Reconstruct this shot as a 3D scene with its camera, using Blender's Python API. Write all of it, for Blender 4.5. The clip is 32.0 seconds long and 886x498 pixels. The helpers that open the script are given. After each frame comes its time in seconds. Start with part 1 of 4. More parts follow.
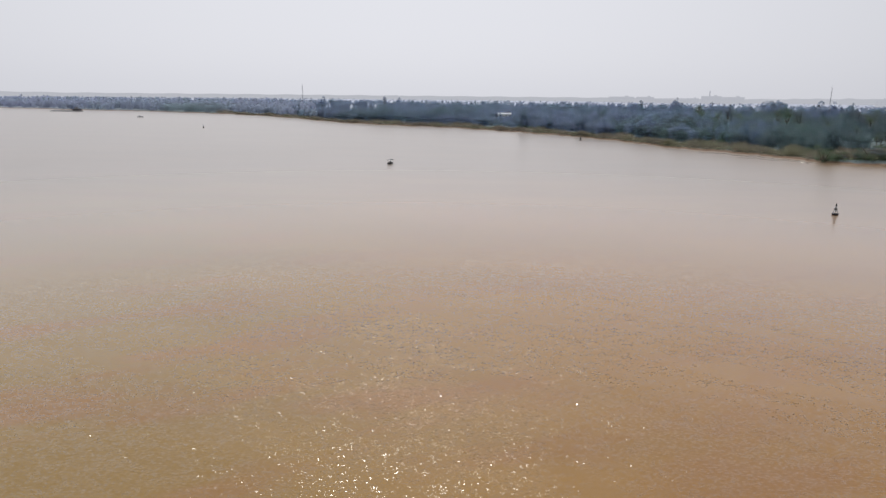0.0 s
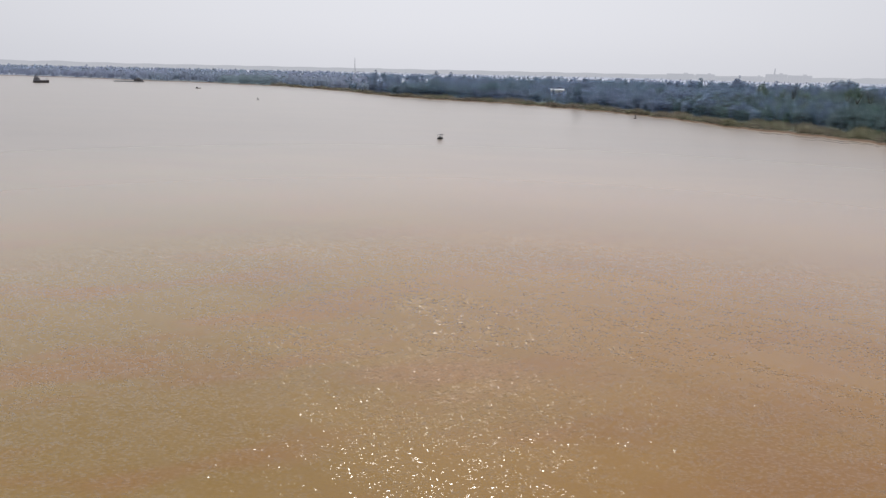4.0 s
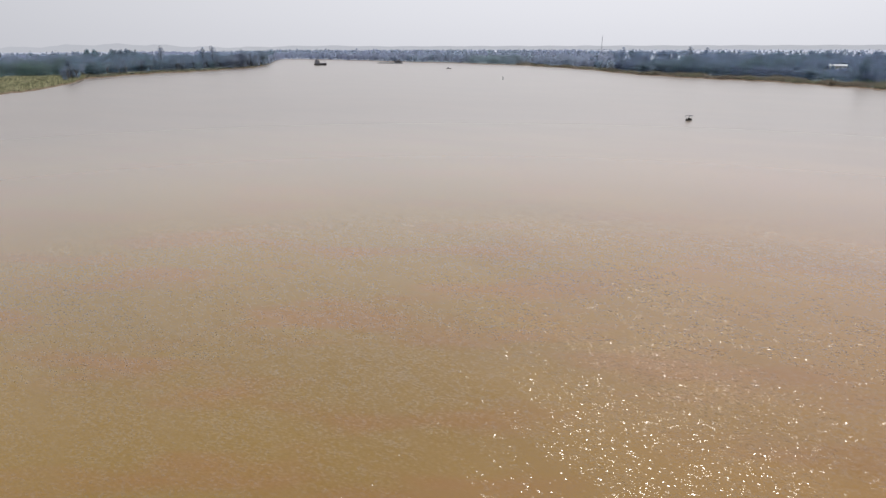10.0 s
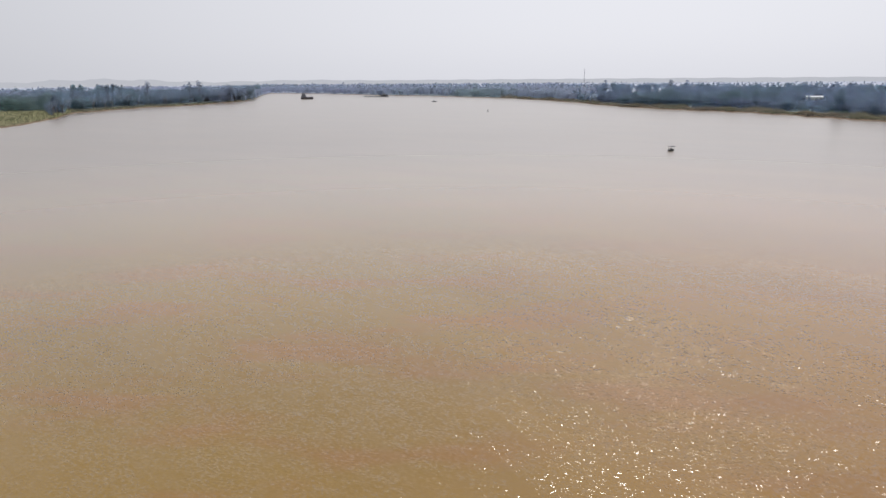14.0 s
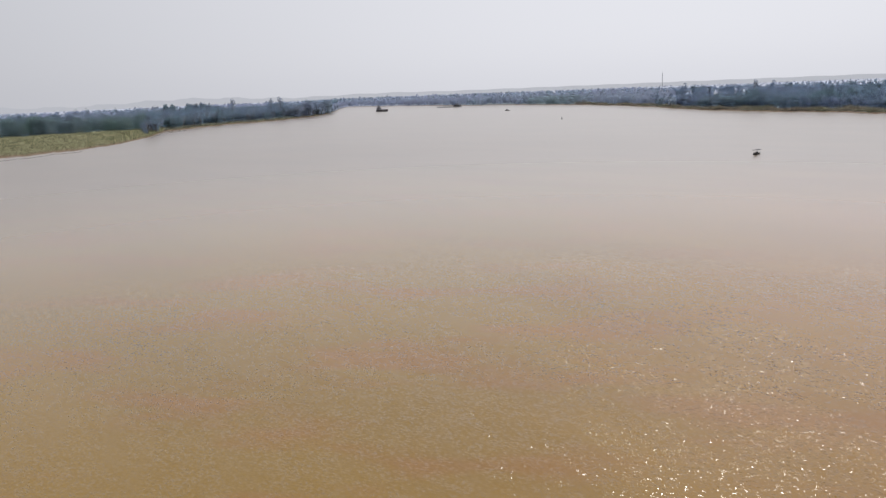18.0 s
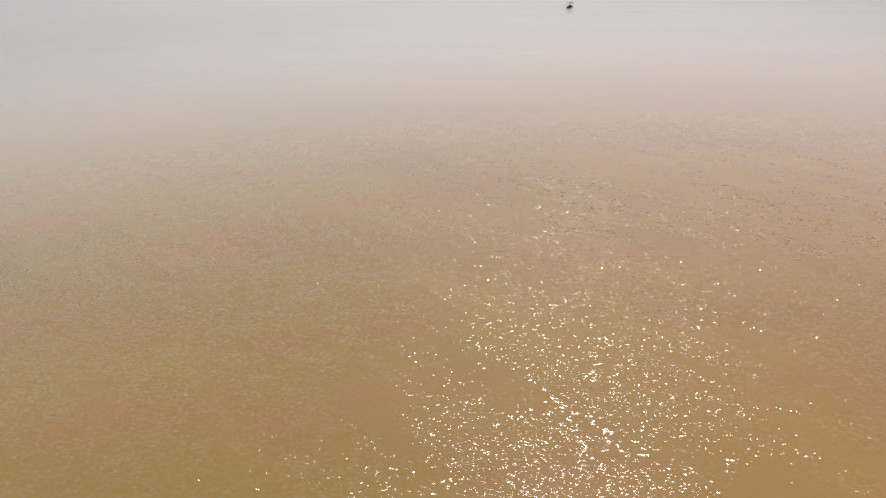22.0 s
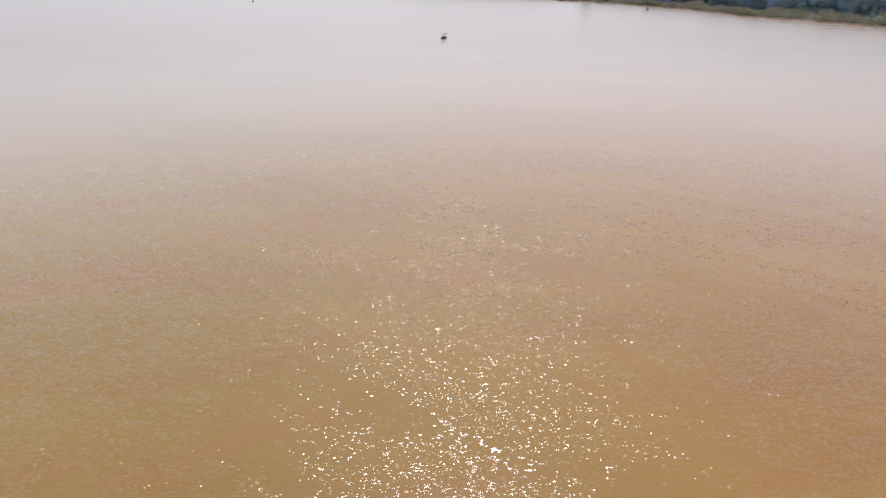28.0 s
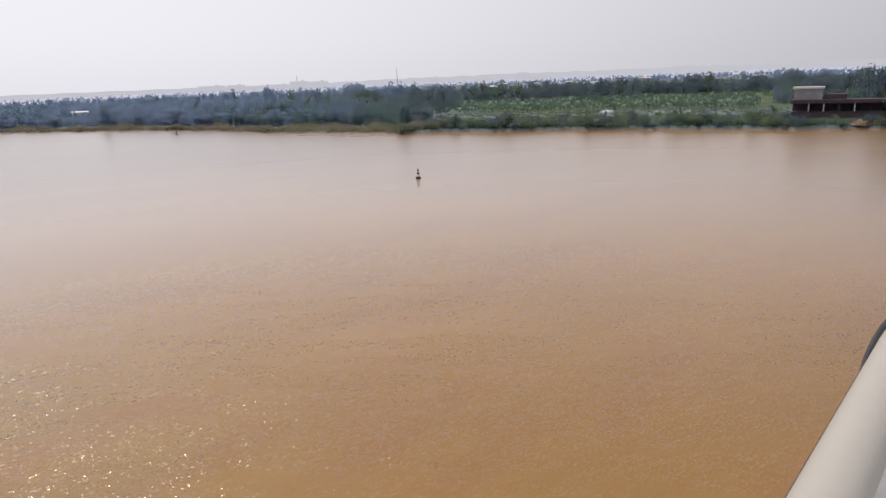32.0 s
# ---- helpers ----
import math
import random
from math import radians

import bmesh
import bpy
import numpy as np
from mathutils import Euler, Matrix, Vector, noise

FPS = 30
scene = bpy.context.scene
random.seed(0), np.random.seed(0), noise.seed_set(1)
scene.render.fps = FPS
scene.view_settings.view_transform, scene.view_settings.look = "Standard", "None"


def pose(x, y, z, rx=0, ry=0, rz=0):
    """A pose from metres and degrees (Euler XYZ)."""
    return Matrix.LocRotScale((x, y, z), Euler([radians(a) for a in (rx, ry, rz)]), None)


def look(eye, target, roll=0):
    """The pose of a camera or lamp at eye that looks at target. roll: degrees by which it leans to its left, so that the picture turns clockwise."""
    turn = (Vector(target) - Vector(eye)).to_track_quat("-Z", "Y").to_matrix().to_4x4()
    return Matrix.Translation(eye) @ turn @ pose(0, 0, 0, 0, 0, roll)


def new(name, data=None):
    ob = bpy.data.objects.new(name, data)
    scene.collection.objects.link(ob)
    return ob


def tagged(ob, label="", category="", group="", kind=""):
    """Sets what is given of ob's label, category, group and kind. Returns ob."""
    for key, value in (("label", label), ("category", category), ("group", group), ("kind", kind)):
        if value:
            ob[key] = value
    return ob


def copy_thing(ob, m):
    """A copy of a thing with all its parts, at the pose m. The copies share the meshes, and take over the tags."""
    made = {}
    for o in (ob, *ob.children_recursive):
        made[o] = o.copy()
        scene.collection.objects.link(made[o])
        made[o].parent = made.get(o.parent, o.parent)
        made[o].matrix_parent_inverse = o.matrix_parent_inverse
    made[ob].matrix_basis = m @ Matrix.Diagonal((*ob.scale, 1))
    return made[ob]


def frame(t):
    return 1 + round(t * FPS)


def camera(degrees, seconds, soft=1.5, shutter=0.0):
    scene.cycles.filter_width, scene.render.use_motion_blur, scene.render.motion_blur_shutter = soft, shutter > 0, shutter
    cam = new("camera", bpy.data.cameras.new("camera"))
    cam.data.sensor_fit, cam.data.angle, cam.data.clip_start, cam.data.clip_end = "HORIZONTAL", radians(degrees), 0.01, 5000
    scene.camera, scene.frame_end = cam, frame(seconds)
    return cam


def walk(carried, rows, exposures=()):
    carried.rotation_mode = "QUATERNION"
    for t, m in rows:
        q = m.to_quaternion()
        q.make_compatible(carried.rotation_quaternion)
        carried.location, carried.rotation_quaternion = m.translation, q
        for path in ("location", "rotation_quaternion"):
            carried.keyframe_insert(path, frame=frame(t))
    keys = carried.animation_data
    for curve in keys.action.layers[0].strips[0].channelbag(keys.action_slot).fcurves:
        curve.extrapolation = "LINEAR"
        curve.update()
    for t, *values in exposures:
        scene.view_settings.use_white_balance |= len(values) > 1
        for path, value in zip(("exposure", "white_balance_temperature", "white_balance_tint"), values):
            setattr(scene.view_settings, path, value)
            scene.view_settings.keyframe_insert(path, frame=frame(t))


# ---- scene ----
EYE = (0.0, 0.0, 27.0)
cam = camera(69.1, 32.0, soft=1.5)


def view(yaw, pitch, roll):
    """The camera at the rail: yaw to the left of +y and pitch up, in degrees."""
    a, b = radians(yaw), radians(pitch)
    ahead = Vector((-math.sin(a) * math.cos(b), math.cos(a) * math.cos(b), math.sin(b)))
    return look(EYE, Vector(EYE) + 50 * ahead, roll)


# seconds, yaw, pitch, roll: it stands at the bridge rail and turns
PATH = [
    (0.0, 0.88, -13.45, 0.57), (0.5, 1.2, -13.64, 0.62), (1.0, 2.35, -14.16, 0.59),
    (1.5, 3.07, -14.72, 0.43), (2.0, 3.62, -15.15, 0.22), (2.5, 3.79, -15.55, 0.31),
    (3.0, 5.1, -15.89, 1.04), (3.5, 5.12, -15.61, 1.21), (5.5, 7.9, -16.33, 2.0),
    (6.0, 13.71, -17.1, 1.17), (6.5, 18.8, -17.57, 0.36), (7.0, 21.01, -17.36, 0.11),
    (7.5, 22.91, -17.18, -0.05), (8.0, 23.72, -17.35, 0.11), (8.5, 23.95, -17.66, 0.3),
    (9.0, 24.56, -17.93, 0.14), (9.5, 25.52, -17.85, 0.14), (10.0, 26.3, -17.58, -0.19),
    (10.5, 27.0, -17.42, -0.53), (11.0, 26.76, -17.24, 0.26), (11.5, 26.48, -16.66, 0.08),
    (12.0, 26.1, -16.36, -0.07), (12.5, 25.91, -15.76, -0.4), (13.0, 25.31, -15.74, -0.39),
    (13.5, 25.08, -15.18, -0.52), (15.5, 25.48, -14.26, -0.07), (16.0, 26.06, -13.77, -0.23),
    (16.5, 26.67, -13.89, -0.5), (17.0, 28.25, -13.89, -1.12), (17.5, 29.74, -13.65, -1.49),
    (18.0, 31.83, -13.85, -2.34), (18.5, 32.65, -13.67, -2.81), (19.0, 33.64, -14.53, -2.99),
    (19.5, 33.17, -16.8, -3.47), (20.0, 30.15, -19.22, -3.96), (20.5, 26.11, -20.92, -4.84),
    (21.0, 22.15, -23.8, -4.88), (21.5, 19.01, -25.36, -4.11), (22.0, 17.33, -26.0, -3.44),
    (23.0, 15.01, -26.9, -1.77), (24.0, 12.91, -28.27, -1.12), (25.0, 11.3, -28.11, -0.6),
    (27.5, 7.13, -24.62, -0.62), (28.0, 5.85, -24.05, -0.5), (28.5, 5.35, -22.97, -0.38),
    (29.0, 4.03, -21.97, -0.67), (29.5, 0.43, -20.47, -0.77), (30.0, -5.65, -19.38, -1.45),
    (30.5, -13.08, -17.48, -1.25), (31.0, -19.8, -16.48, -1.68), (31.5, -26.3, -16.17, -2.08),
    (32.0, -32.75, -14.95, -2.29),
]
walk(cam, [(t, view(yaw, pitch, roll)) for t, yaw, pitch, roll in PATH], exposures=[
    (0.0, -0.13, 6500, 10), (5.5, -0.09, 6500, 10), (9.0, -0.04, 6500, 10), (13.5, -0.04, 6500, 10), (17.0, -0.09, 6500, 10), (19.5, -0.05, 6500, 10),
    (22.0, 0.16, 6500, 10), (25.0, 0.2, 6500, 10), (27.5, 0.22, 6300, 12), (29.5, 0.18, 6300, 13), (31.0, 0.12, 6450, 12), (32.0, 0.06, 6600, 13)])

# ---- light: hazy noon sky, sun ahead of the camera over the river ----
SUN_AZ, SUN_EL = -5.0, 56.0
world = bpy.data.worlds.new("hazy_sky")
scene.world = world
world.use_nodes = True
wn = world.node_tree
wn.nodes.clear()
sky = wn.nodes.new("ShaderNodeTexSky")
sky.sky_type, sky.sun_disc = "NISHITA", False
sky.sun_elevation, sky.sun_rotation = radians(SUN_EL), radians(SUN_AZ)
sky.air_density, sky.dust_density, sky.ozone_density, sky.altitude = 1.0, 4.0, 1.0, 20
hsv = wn.nodes.new("ShaderNodeHueSaturation")
hsv.inputs["Saturation"].default_value = 0.22
# thick even haze evens the sky out
tint = wn.nodes.new("ShaderNodeMix")
tint.data_type = "RGBA"
tint.inputs["Factor"].default_value = 0.82
# the haze is brighter towards the sun and opposite to it than across
_a, _e = radians(SUN_AZ), radians(SUN_EL)
SUN_WAY = Vector((math.sin(_a) * math.cos(_e), math.cos(_a) * math.cos(_e), math.sin(_e)))
way = wn.nodes.new("ShaderNodeTexCoord")
toward = wn.nodes.new("ShaderNodeVectorMath")
toward.operation = "DOT_PRODUCT"
toward.inputs[1].default_value = (math.sin(_a), math.cos(_a), 0.0)
wn.links.new(way.outputs["Generated"], toward.inputs[0])
side = wn.nodes.new("ShaderNodeMath")
side.operation = "ABSOLUTE"
wide = wn.nodes.new("ShaderNodeMapRange")
for key, v in (("From Min", 0.0), ("From Max", 1.0), ("To Min", 0.60), ("To Max", 1.18)):
    wide.inputs[key].default_value = v
# and thins to a brighter veil overhead
height = wn.nodes.new("ShaderNodeSeparateXYZ")
veil = wn.nodes.new("ShaderNodeMapRange")
veil.interpolation_type = "SMOOTHSTEP"
for key, v in (("From Min", 0.2), ("From Max", 0.95), ("To Min", 1.0), ("To Max", 1.4)):
    veil.inputs[key].default_value = v
both = wn.nodes.new("ShaderNodeMath")
both.operation = "MULTIPLY"
haze = wn.nodes.new("ShaderNodeVectorMath")
haze.operation = "SCALE"
haze.inputs[0].default_value = (7.5, 7.6, 8.2)
wn.links.new(toward.outputs["Value"], side.inputs[0])
wn.links.new(side.outputs[0], wide.inputs["Value"])
wn.links.new(way.outputs["Generated"], height.inputs[0])
wn.links.new(height.outputs["Z"], veil.inputs["Value"])
wn.links.new(wide.outputs["Result"], both.inputs[0])
wn.links.new(veil.outputs["Result"], both.inputs[1])
wn.links.new(both.outputs[0], haze.inputs["Scale"])
bg = wn.nodes.new("ShaderNodeBackground")
bg.inputs["Strength"].default_value = 0.10
wo = wn.nodes.new("ShaderNodeOutputWorld")
wn.links.new(sky.outputs["Color"], hsv.inputs["Color"])
wn.links.new(hsv.outputs["Color"], tint.inputs["A"])
wn.links.new(haze.outputs["Vector"], tint.inputs["B"])
wn.links.new(tint.outputs["Result"], bg.inputs["Color"])
wn.links.new(bg.outputs["Background"], wo.inputs["Surface"])

sun_data = bpy.data.lights.new("sun", "SUN")
sun_data.energy, sun_data.angle, sun_data.color = 1.6, radians(0.53), (1.0, 0.96, 0.91)
sun = new("sun", sun_data)
sun.matrix_world = look((0, 0, 400), Vector((0, 0, 400)) - 100 * SUN_WAY)


# ---- materials ----
def shader(name):
    m = bpy.data.materials.new(name)
    m.use_nodes = True
    t = m.node_tree
    return m, t, t.nodes["Principled BSDF"]


def add(t, kind, **inputs):
    n = t.nodes.new(kind)
    for key, value in inputs.items():
        n.inputs[key.replace("_", " ")].default_value = value
    return n


def spots(t, scale, detail=3.0, rough=0.55, stretch=(1, 1, 1), turn=0.0, coord="Object"):
    """Noise at a real-world scale: its value, 0 to 1."""
    c = t.nodes.new("ShaderNodeTexCoord")
    mp = t.nodes.new("ShaderNodeMapping")
    mp.inputs["Scale"].default_value = stretch
    mp.inputs["Rotation"].default_value = (0, 0, radians(turn))
    n = add(t, "ShaderNodeTexNoise", Scale=scale, Detail=detail, Roughness=rough)
    t.links.new(c.outputs[coord], mp.inputs["Vector"])
    t.links.new(mp.outputs["Vector"], n.inputs["Vector"])
    return n.outputs["Fac"]


def ramp(t, fac, stops):
    r = t.nodes.new("ShaderNodeValToRGB")
    while len(r.color_ramp.elements) < len(stops):
        r.color_ramp.elements.new(0.5)
    for e, (p, col) in zip(r.color_ramp.elements, stops):
        e.position, e.color = p, (*col, 1) if len(col) == 3 else col
    t.links.new(fac, r.inputs["Fac"])
    return r.outputs["Color"]


def blend(t, fac, a, b, mode="MIX"):
    n = t.nodes.new("ShaderNodeMix")
    n.data_type, n.blend_type = "RGBA", mode
    for key, v in (("Factor", fac), ("A", a), ("B", b)):
        if hasattr(v, "is_linked"):
            t.links.new(v, n.inputs[key])
        else:
            n.inputs[key].default_value = v if key == "Factor" else (*v, 1)
    return n.outputs["Result"]


def bumped(t, bsdf, height, distance, strength=1.0):
    b = add(t, "ShaderNodeBump", Strength=strength, Distance=distance)
    t.links.new(height, b.inputs["Height"])
    t.links.new(b.outputs["Normal"], bsdf.inputs["Normal"])


def paint(name, light, dark, scale=1.5, rough=0.6, metal=0.0, relief=0.0, grain=0.82):
    """A weathered surface between two tones, with grain at a fine and a coarse scale."""
    m, t, b = shader(name)
    coarse = ramp(t, spots(t, scale, 4.0), [(0.35, dark), (0.65, light)])
    fine = ramp(t, spots(t, scale * 14, 2.0), [(0.3, (grain, grain, grain)), (0.7, (1, 1, 1))])
    t.links.new(blend(t, 1.0, coarse, fine, "MULTIPLY"), b.inputs["Base Color"])
    b.inputs["Roughness"].default_value, b.inputs["Metallic"].default_value = rough, metal
    if relief:
        bumped(t, b, spots(t, scale * 10, 3.0), relief)
    return m


def foliage(name, light, dark, through_light=0.45, scale=0.16, haze_sheen=0.0, thin=1.35):
    """Leaves: tone varies from plant to plant and from clump to clump; light passes through the blades."""
    m, t, b = shader(name)
    big = ramp(t, spots(t, scale, 2.0, coord="Object"), [(0.38, dark), (0.62, light)])
    info = t.nodes.new("ShaderNodeObjectInfo")
    plant = ramp(t, info.outputs["Random"], [(0.0, (0.78, 0.84, 0.8)), (1.0, (1.15, 1.1, 1.0))])
    tone = blend(t, 1.0, big, plant, "MULTIPLY")
    # groves of greener and of duller kinds
    grove = ramp(t, spots(t, scale * 0.5, 3.0), [(0.4, (1.06, 1.03, 1.04)), (0.52, (0.94, 0.98, 0.95)), (0.64, (0.82, 0.94, 0.8))])
    tone = blend(t, 1.0, tone, grove, "MULTIPLY")
    t.links.new(tone, b.inputs["Base Color"])
    b.inputs["Roughness"].default_value = 0.7
    b.inputs["Specular IOR Level"].default_value = 0.25
    # a bluish sheen in place of haze, for glancing light; its weight is left at zero
    b.inputs["Sheen Weight"].default_value, b.inputs["Sheen Roughness"].default_value = haze_sheen, 0.6
    b.inputs["Sheen Tint"].default_value = (0.62, 0.76, 1.0, 1)
    tr = t.nodes.new("ShaderNodeBsdfTranslucent")
    t.links.new(blend(t, 1.0, tone, (thin, thin, thin), "MULTIPLY"), tr.inputs["Color"])
    mix = add(t, "ShaderNodeMixShader", Fac=through_light)
    t.links.new(b.outputs[0], mix.inputs[1])
    t.links.new(tr.outputs[0], mix.inputs[2])
    # a clump is open: gaps between its leaves let some light straight through
    gaps = t.nodes.new("ShaderNodeBsdfTransparent")
    open_mix = add(t, "ShaderNodeMixShader", Fac=0.55)
    t.links.new(mix.outputs[0], open_mix.inputs[1])
    t.links.new(gaps.outputs[0], open_mix.inputs[2])
    t.links.new(open_mix.outputs[0], t.nodes["Material Output"].inputs["Surface"])
    return m


# three silt tones; the last one is distance haze for the far water
SILT_OLIVE, SILT_ORANGE, SILT_RED, HAZE_GREY = (0.245, 0.147, 0.030), (0.278, 0.140, 0.028), (0.268, 0.127, 0.034), (0.198, 0.15, 0.108)


def lie_of(t, size, turn=0.0, detail=0.0, rough=0.5):
    """A noise of the given feature size (metres along and across) whose long axis is turned to the left of +x: the node."""
    c = t.nodes.new("ShaderNodeTexCoord")
    mp = t.nodes.new("ShaderNodeMapping")
    mp.vector_type = "TEXTURE"
    mp.inputs["Rotation"].default_value = (0, 0, radians(turn))
    mp.inputs["Scale"].default_value = (size[0], size[1], 1)
    n = add(t, "ShaderNodeTexNoise", Scale=1.0, Detail=detail, Roughness=rough)
    t.links.new(c.outputs["Object"], mp.inputs["Vector"])
    t.links.new(mp.outputs["Vector"], n.inputs["Vector"])
    return n


def calc(t, op, a, b=0.0, c=0.0):
    """A sum on values or sockets."""
    n = t.nodes.new("ShaderNodeMath")
    n.operation = op
    for k, v in enumerate((a, b, c)):
        if hasattr(v, "is_linked"):
            t.links.new(v, n.inputs[k])
        else:
            n.inputs[k].default_value = v
    return n.outputs[0]


def span(t, value, a0, a1, b0, b1, smooth=True):
    n = add(t, "ShaderNodeMapRange", From_Min=a0, From_Max=a1, To_Min=b0, To_Max=b1)
    n.interpolation_type = "SMOOTHSTEP" if smooth else "LINEAR"
    t.links.new(value, n.inputs["Value"])
    return n.outputs["Result"]


def water_material():
    """Silt under a mirror skin: the silt scatters evenly, only the skin follows the ripples."""
    m, t, b = shader("muddy_water")
    g = t.nodes.new("ShaderNodeNewGeometry")
    xyz = t.nodes.new("ShaderNodeSeparateXYZ")
    t.links.new(g.outputs["Position"], xyz.inputs[0])
    x, y = xyz.outputs["X"], xyz.outputs["Y"]
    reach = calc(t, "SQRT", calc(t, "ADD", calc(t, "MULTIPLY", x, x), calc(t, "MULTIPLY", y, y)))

    # silt: olive water on one side, an orange tongue along the other bank, redder swirls between
    base = blend(t, span(t, calc(t, "MULTIPLY_ADD", y, 0.25, x), -30.0, 45.0, 0.0, 1.0), SILT_OLIVE, SILT_ORANGE)
    swirl = span(t, lie_of(t, (26, 9), 24, 3.0, 0.55).outputs["Fac"], 0.46, 0.66, 0.0, 0.75)
    base = blend(t, swirl, base, SILT_RED)
    # haze painted in: the water greys with distance from the camera
    base = blend(t, calc(t, "MULTIPLY", span(t, reach, 110.0, 280.0, 0.0, 0.88), span(t, x, 70.0, 230.0, 1.0, 0.15)), base, HAZE_GREY)
    cloud = span(t, lie_of(t, (60, 22), -8, 3.0, 0.6).outputs["Fac"], 0.3, 0.7, 0.93, 1.07)
    tone = t.nodes.new("ShaderNodeCombineColor")
    for k in range(3):
        t.links.new(cloud, tone.inputs[k])
    t.links.new(blend(t, 1.0, base, tone.outputs[0], "MULTIPLY"), b.inputs["Base Color"])
    # a still film over the silt mirrors the sky, raised with camera distance in haze's place
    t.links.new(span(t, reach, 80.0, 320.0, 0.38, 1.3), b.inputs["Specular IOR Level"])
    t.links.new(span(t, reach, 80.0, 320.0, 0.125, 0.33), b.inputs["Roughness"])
    b.inputs["IOR"].default_value = 1.33

    # where the wind ruffles it: broad patches, oblique lanes and one long arc of chop, placed to fit the camera's view
    patch = span(t, lie_of(t, (34, 16), -30, 2.0).outputs["Fac"], 0.36, 0.58, 0.76, 1.06)
    lane = span(t, lie_of(t, (15, 2.6), -38, 1.0).outputs["Fac"], 0.54, 0.64, 0.0, 0.3)
    slick = span(t, lie_of(t, (18, 3.4), -34, 1.5).outputs["Fac"], 0.38, 0.48, -0.45, 0.0)
    arc_r = calc(t, "SQRT", calc(t, "ADD", calc(t, "POWER", calc(t, "ADD", x, 3.0), 2.0), calc(t, "POWER", calc(t, "SUBTRACT", y, 45.0), 2.0)))
    bent = calc(t, "MULTIPLY_ADD", lie_of(t, (9, 9), 0, 1.0).outputs["Fac"], 7.0, calc(t, "SUBTRACT", arc_r, 38.0))
    arc = span(t, calc(t, "ABSOLUTE", bent), 0.4, 2.2, 0.9, 0.0)
    arc = calc(t, "MULTIPLY", arc, span(t, lie_of(t, (7, 7), 0, 1.0).outputs["Fac"], 0.42, 0.52, 0.0, 1.0))
    arc = calc(t, "MULTIPLY", arc, span(t, lie_of(t, (1.3, 0.6), 6, 1.0).outputs["Fac"], 0.52, 0.6, 0.0, 1.0))
    arc = calc(t, "MULTIPLY", arc, calc(t, "MULTIPLY", span(t, x, -26.0, -8.0, 0.15, 1.0), span(t, y, 42.0, 56.0, 0.0, 1.0)))
    wind = calc(t, "ADD", patch, calc(t, "ADD", lane, slick))
    # fitted to the camera's view: ripples fade further out and only roughen the sheet
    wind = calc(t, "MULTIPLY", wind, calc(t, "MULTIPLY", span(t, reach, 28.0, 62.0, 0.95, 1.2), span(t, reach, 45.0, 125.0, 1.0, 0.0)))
    wind = calc(t, "ADD", wind, arc)

    # slopes of the skin: ripples of a hand or two on chop of a metre or so
    slopes = []
    fine = t.nodes.new("ShaderNodeSeparateColor")
    t.links.new(lie_of(t, (0.30, 0.175), 4, 0.6).outputs["Color"], fine.inputs[0])
    chop = t.nodes.new("ShaderNodeSeparateColor")
    t.links.new(lie_of(t, (1.5, 0.7), -8, 1.0).outputs["Color"], chop.inputs[0])
    for k, (f, c) in enumerate(((0.98, 0.36), (1.32, 0.52))):
        a = calc(t, "MULTIPLY", calc(t, "SUBTRACT", fine.outputs[k], 0.5), f)
        a = calc(t, "MULTIPLY_ADD", calc(t, "SUBTRACT", chop.outputs[k], 0.5), c, a)
        slopes.append(calc(t, "MULTIPLY", a, wind))
    up = t.nodes.new("ShaderNodeCombineXYZ")
    up.inputs["Z"].default_value = 1.0
    t.links.new(slopes[0], up.inputs["X"])
    t.links.new(slopes[1], up.inputs["Y"])
    unit = t.nodes.new("ShaderNodeVectorMath")
    unit.operation = "NORMALIZE"
    t.links.new(up.outputs[0], unit.inputs[0])
    t.links.new(unit.outputs[0], b.inputs["Coat Normal"])
    b.inputs["Coat Weight"].default_value, b.inputs["Coat IOR"].default_value = 1.0, 1.28
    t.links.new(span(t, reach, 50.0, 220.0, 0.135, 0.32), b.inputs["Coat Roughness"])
    return m


def ground_material(name, low, high, mud=(0.22, 0.155, 0.11), hazed_fields=(0.44, 0.47, 0.55)):
    """Soil and rough growth, haze painted into the colour far inland; wet silt where the bank meets the water."""
    m, t, b = shader(name)
    turf = ramp(t, spots(t, 0.05, 5.0, 0.65), [(0.35, low), (0.65, high)])
    fine = ramp(t, spots(t, 0.9, 3.0), [(0.3, (0.7, 0.7, 0.7)), (0.7, (1.1, 1.1, 1.1))])
    g = t.nodes.new("ShaderNodeNewGeometry")
    xyz = t.nodes.new("ShaderNodeSeparateXYZ")
    t.links.new(g.outputs["Position"], xyz.inputs[0])
    edge = add(t, "ShaderNodeMapRange", From_Min=0.4, From_Max=0.9)
    t.links.new(xyz.outputs["Z"], edge.inputs["Value"])
    # pale distance haze is blended into the ground's colour
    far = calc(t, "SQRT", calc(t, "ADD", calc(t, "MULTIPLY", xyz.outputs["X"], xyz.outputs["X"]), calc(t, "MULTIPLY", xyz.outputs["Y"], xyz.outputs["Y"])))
    turf = blend(t, span(t, far, 850.0, 1700.0, 0.0, 1.0), blend(t, 1.0, turf, fine, "MULTIPLY"), hazed_fields)
    col = blend(t, edge.outputs["Result"], mud, turf)
    t.links.new(col, b.inputs["Base Color"])
    b.inputs["Roughness"].default_value = 0.9
    b.inputs["Specular IOR Level"].default_value = 0.1
    bumped(t, b, spots(t, 0.8, 3.0), 0.3)
    return m


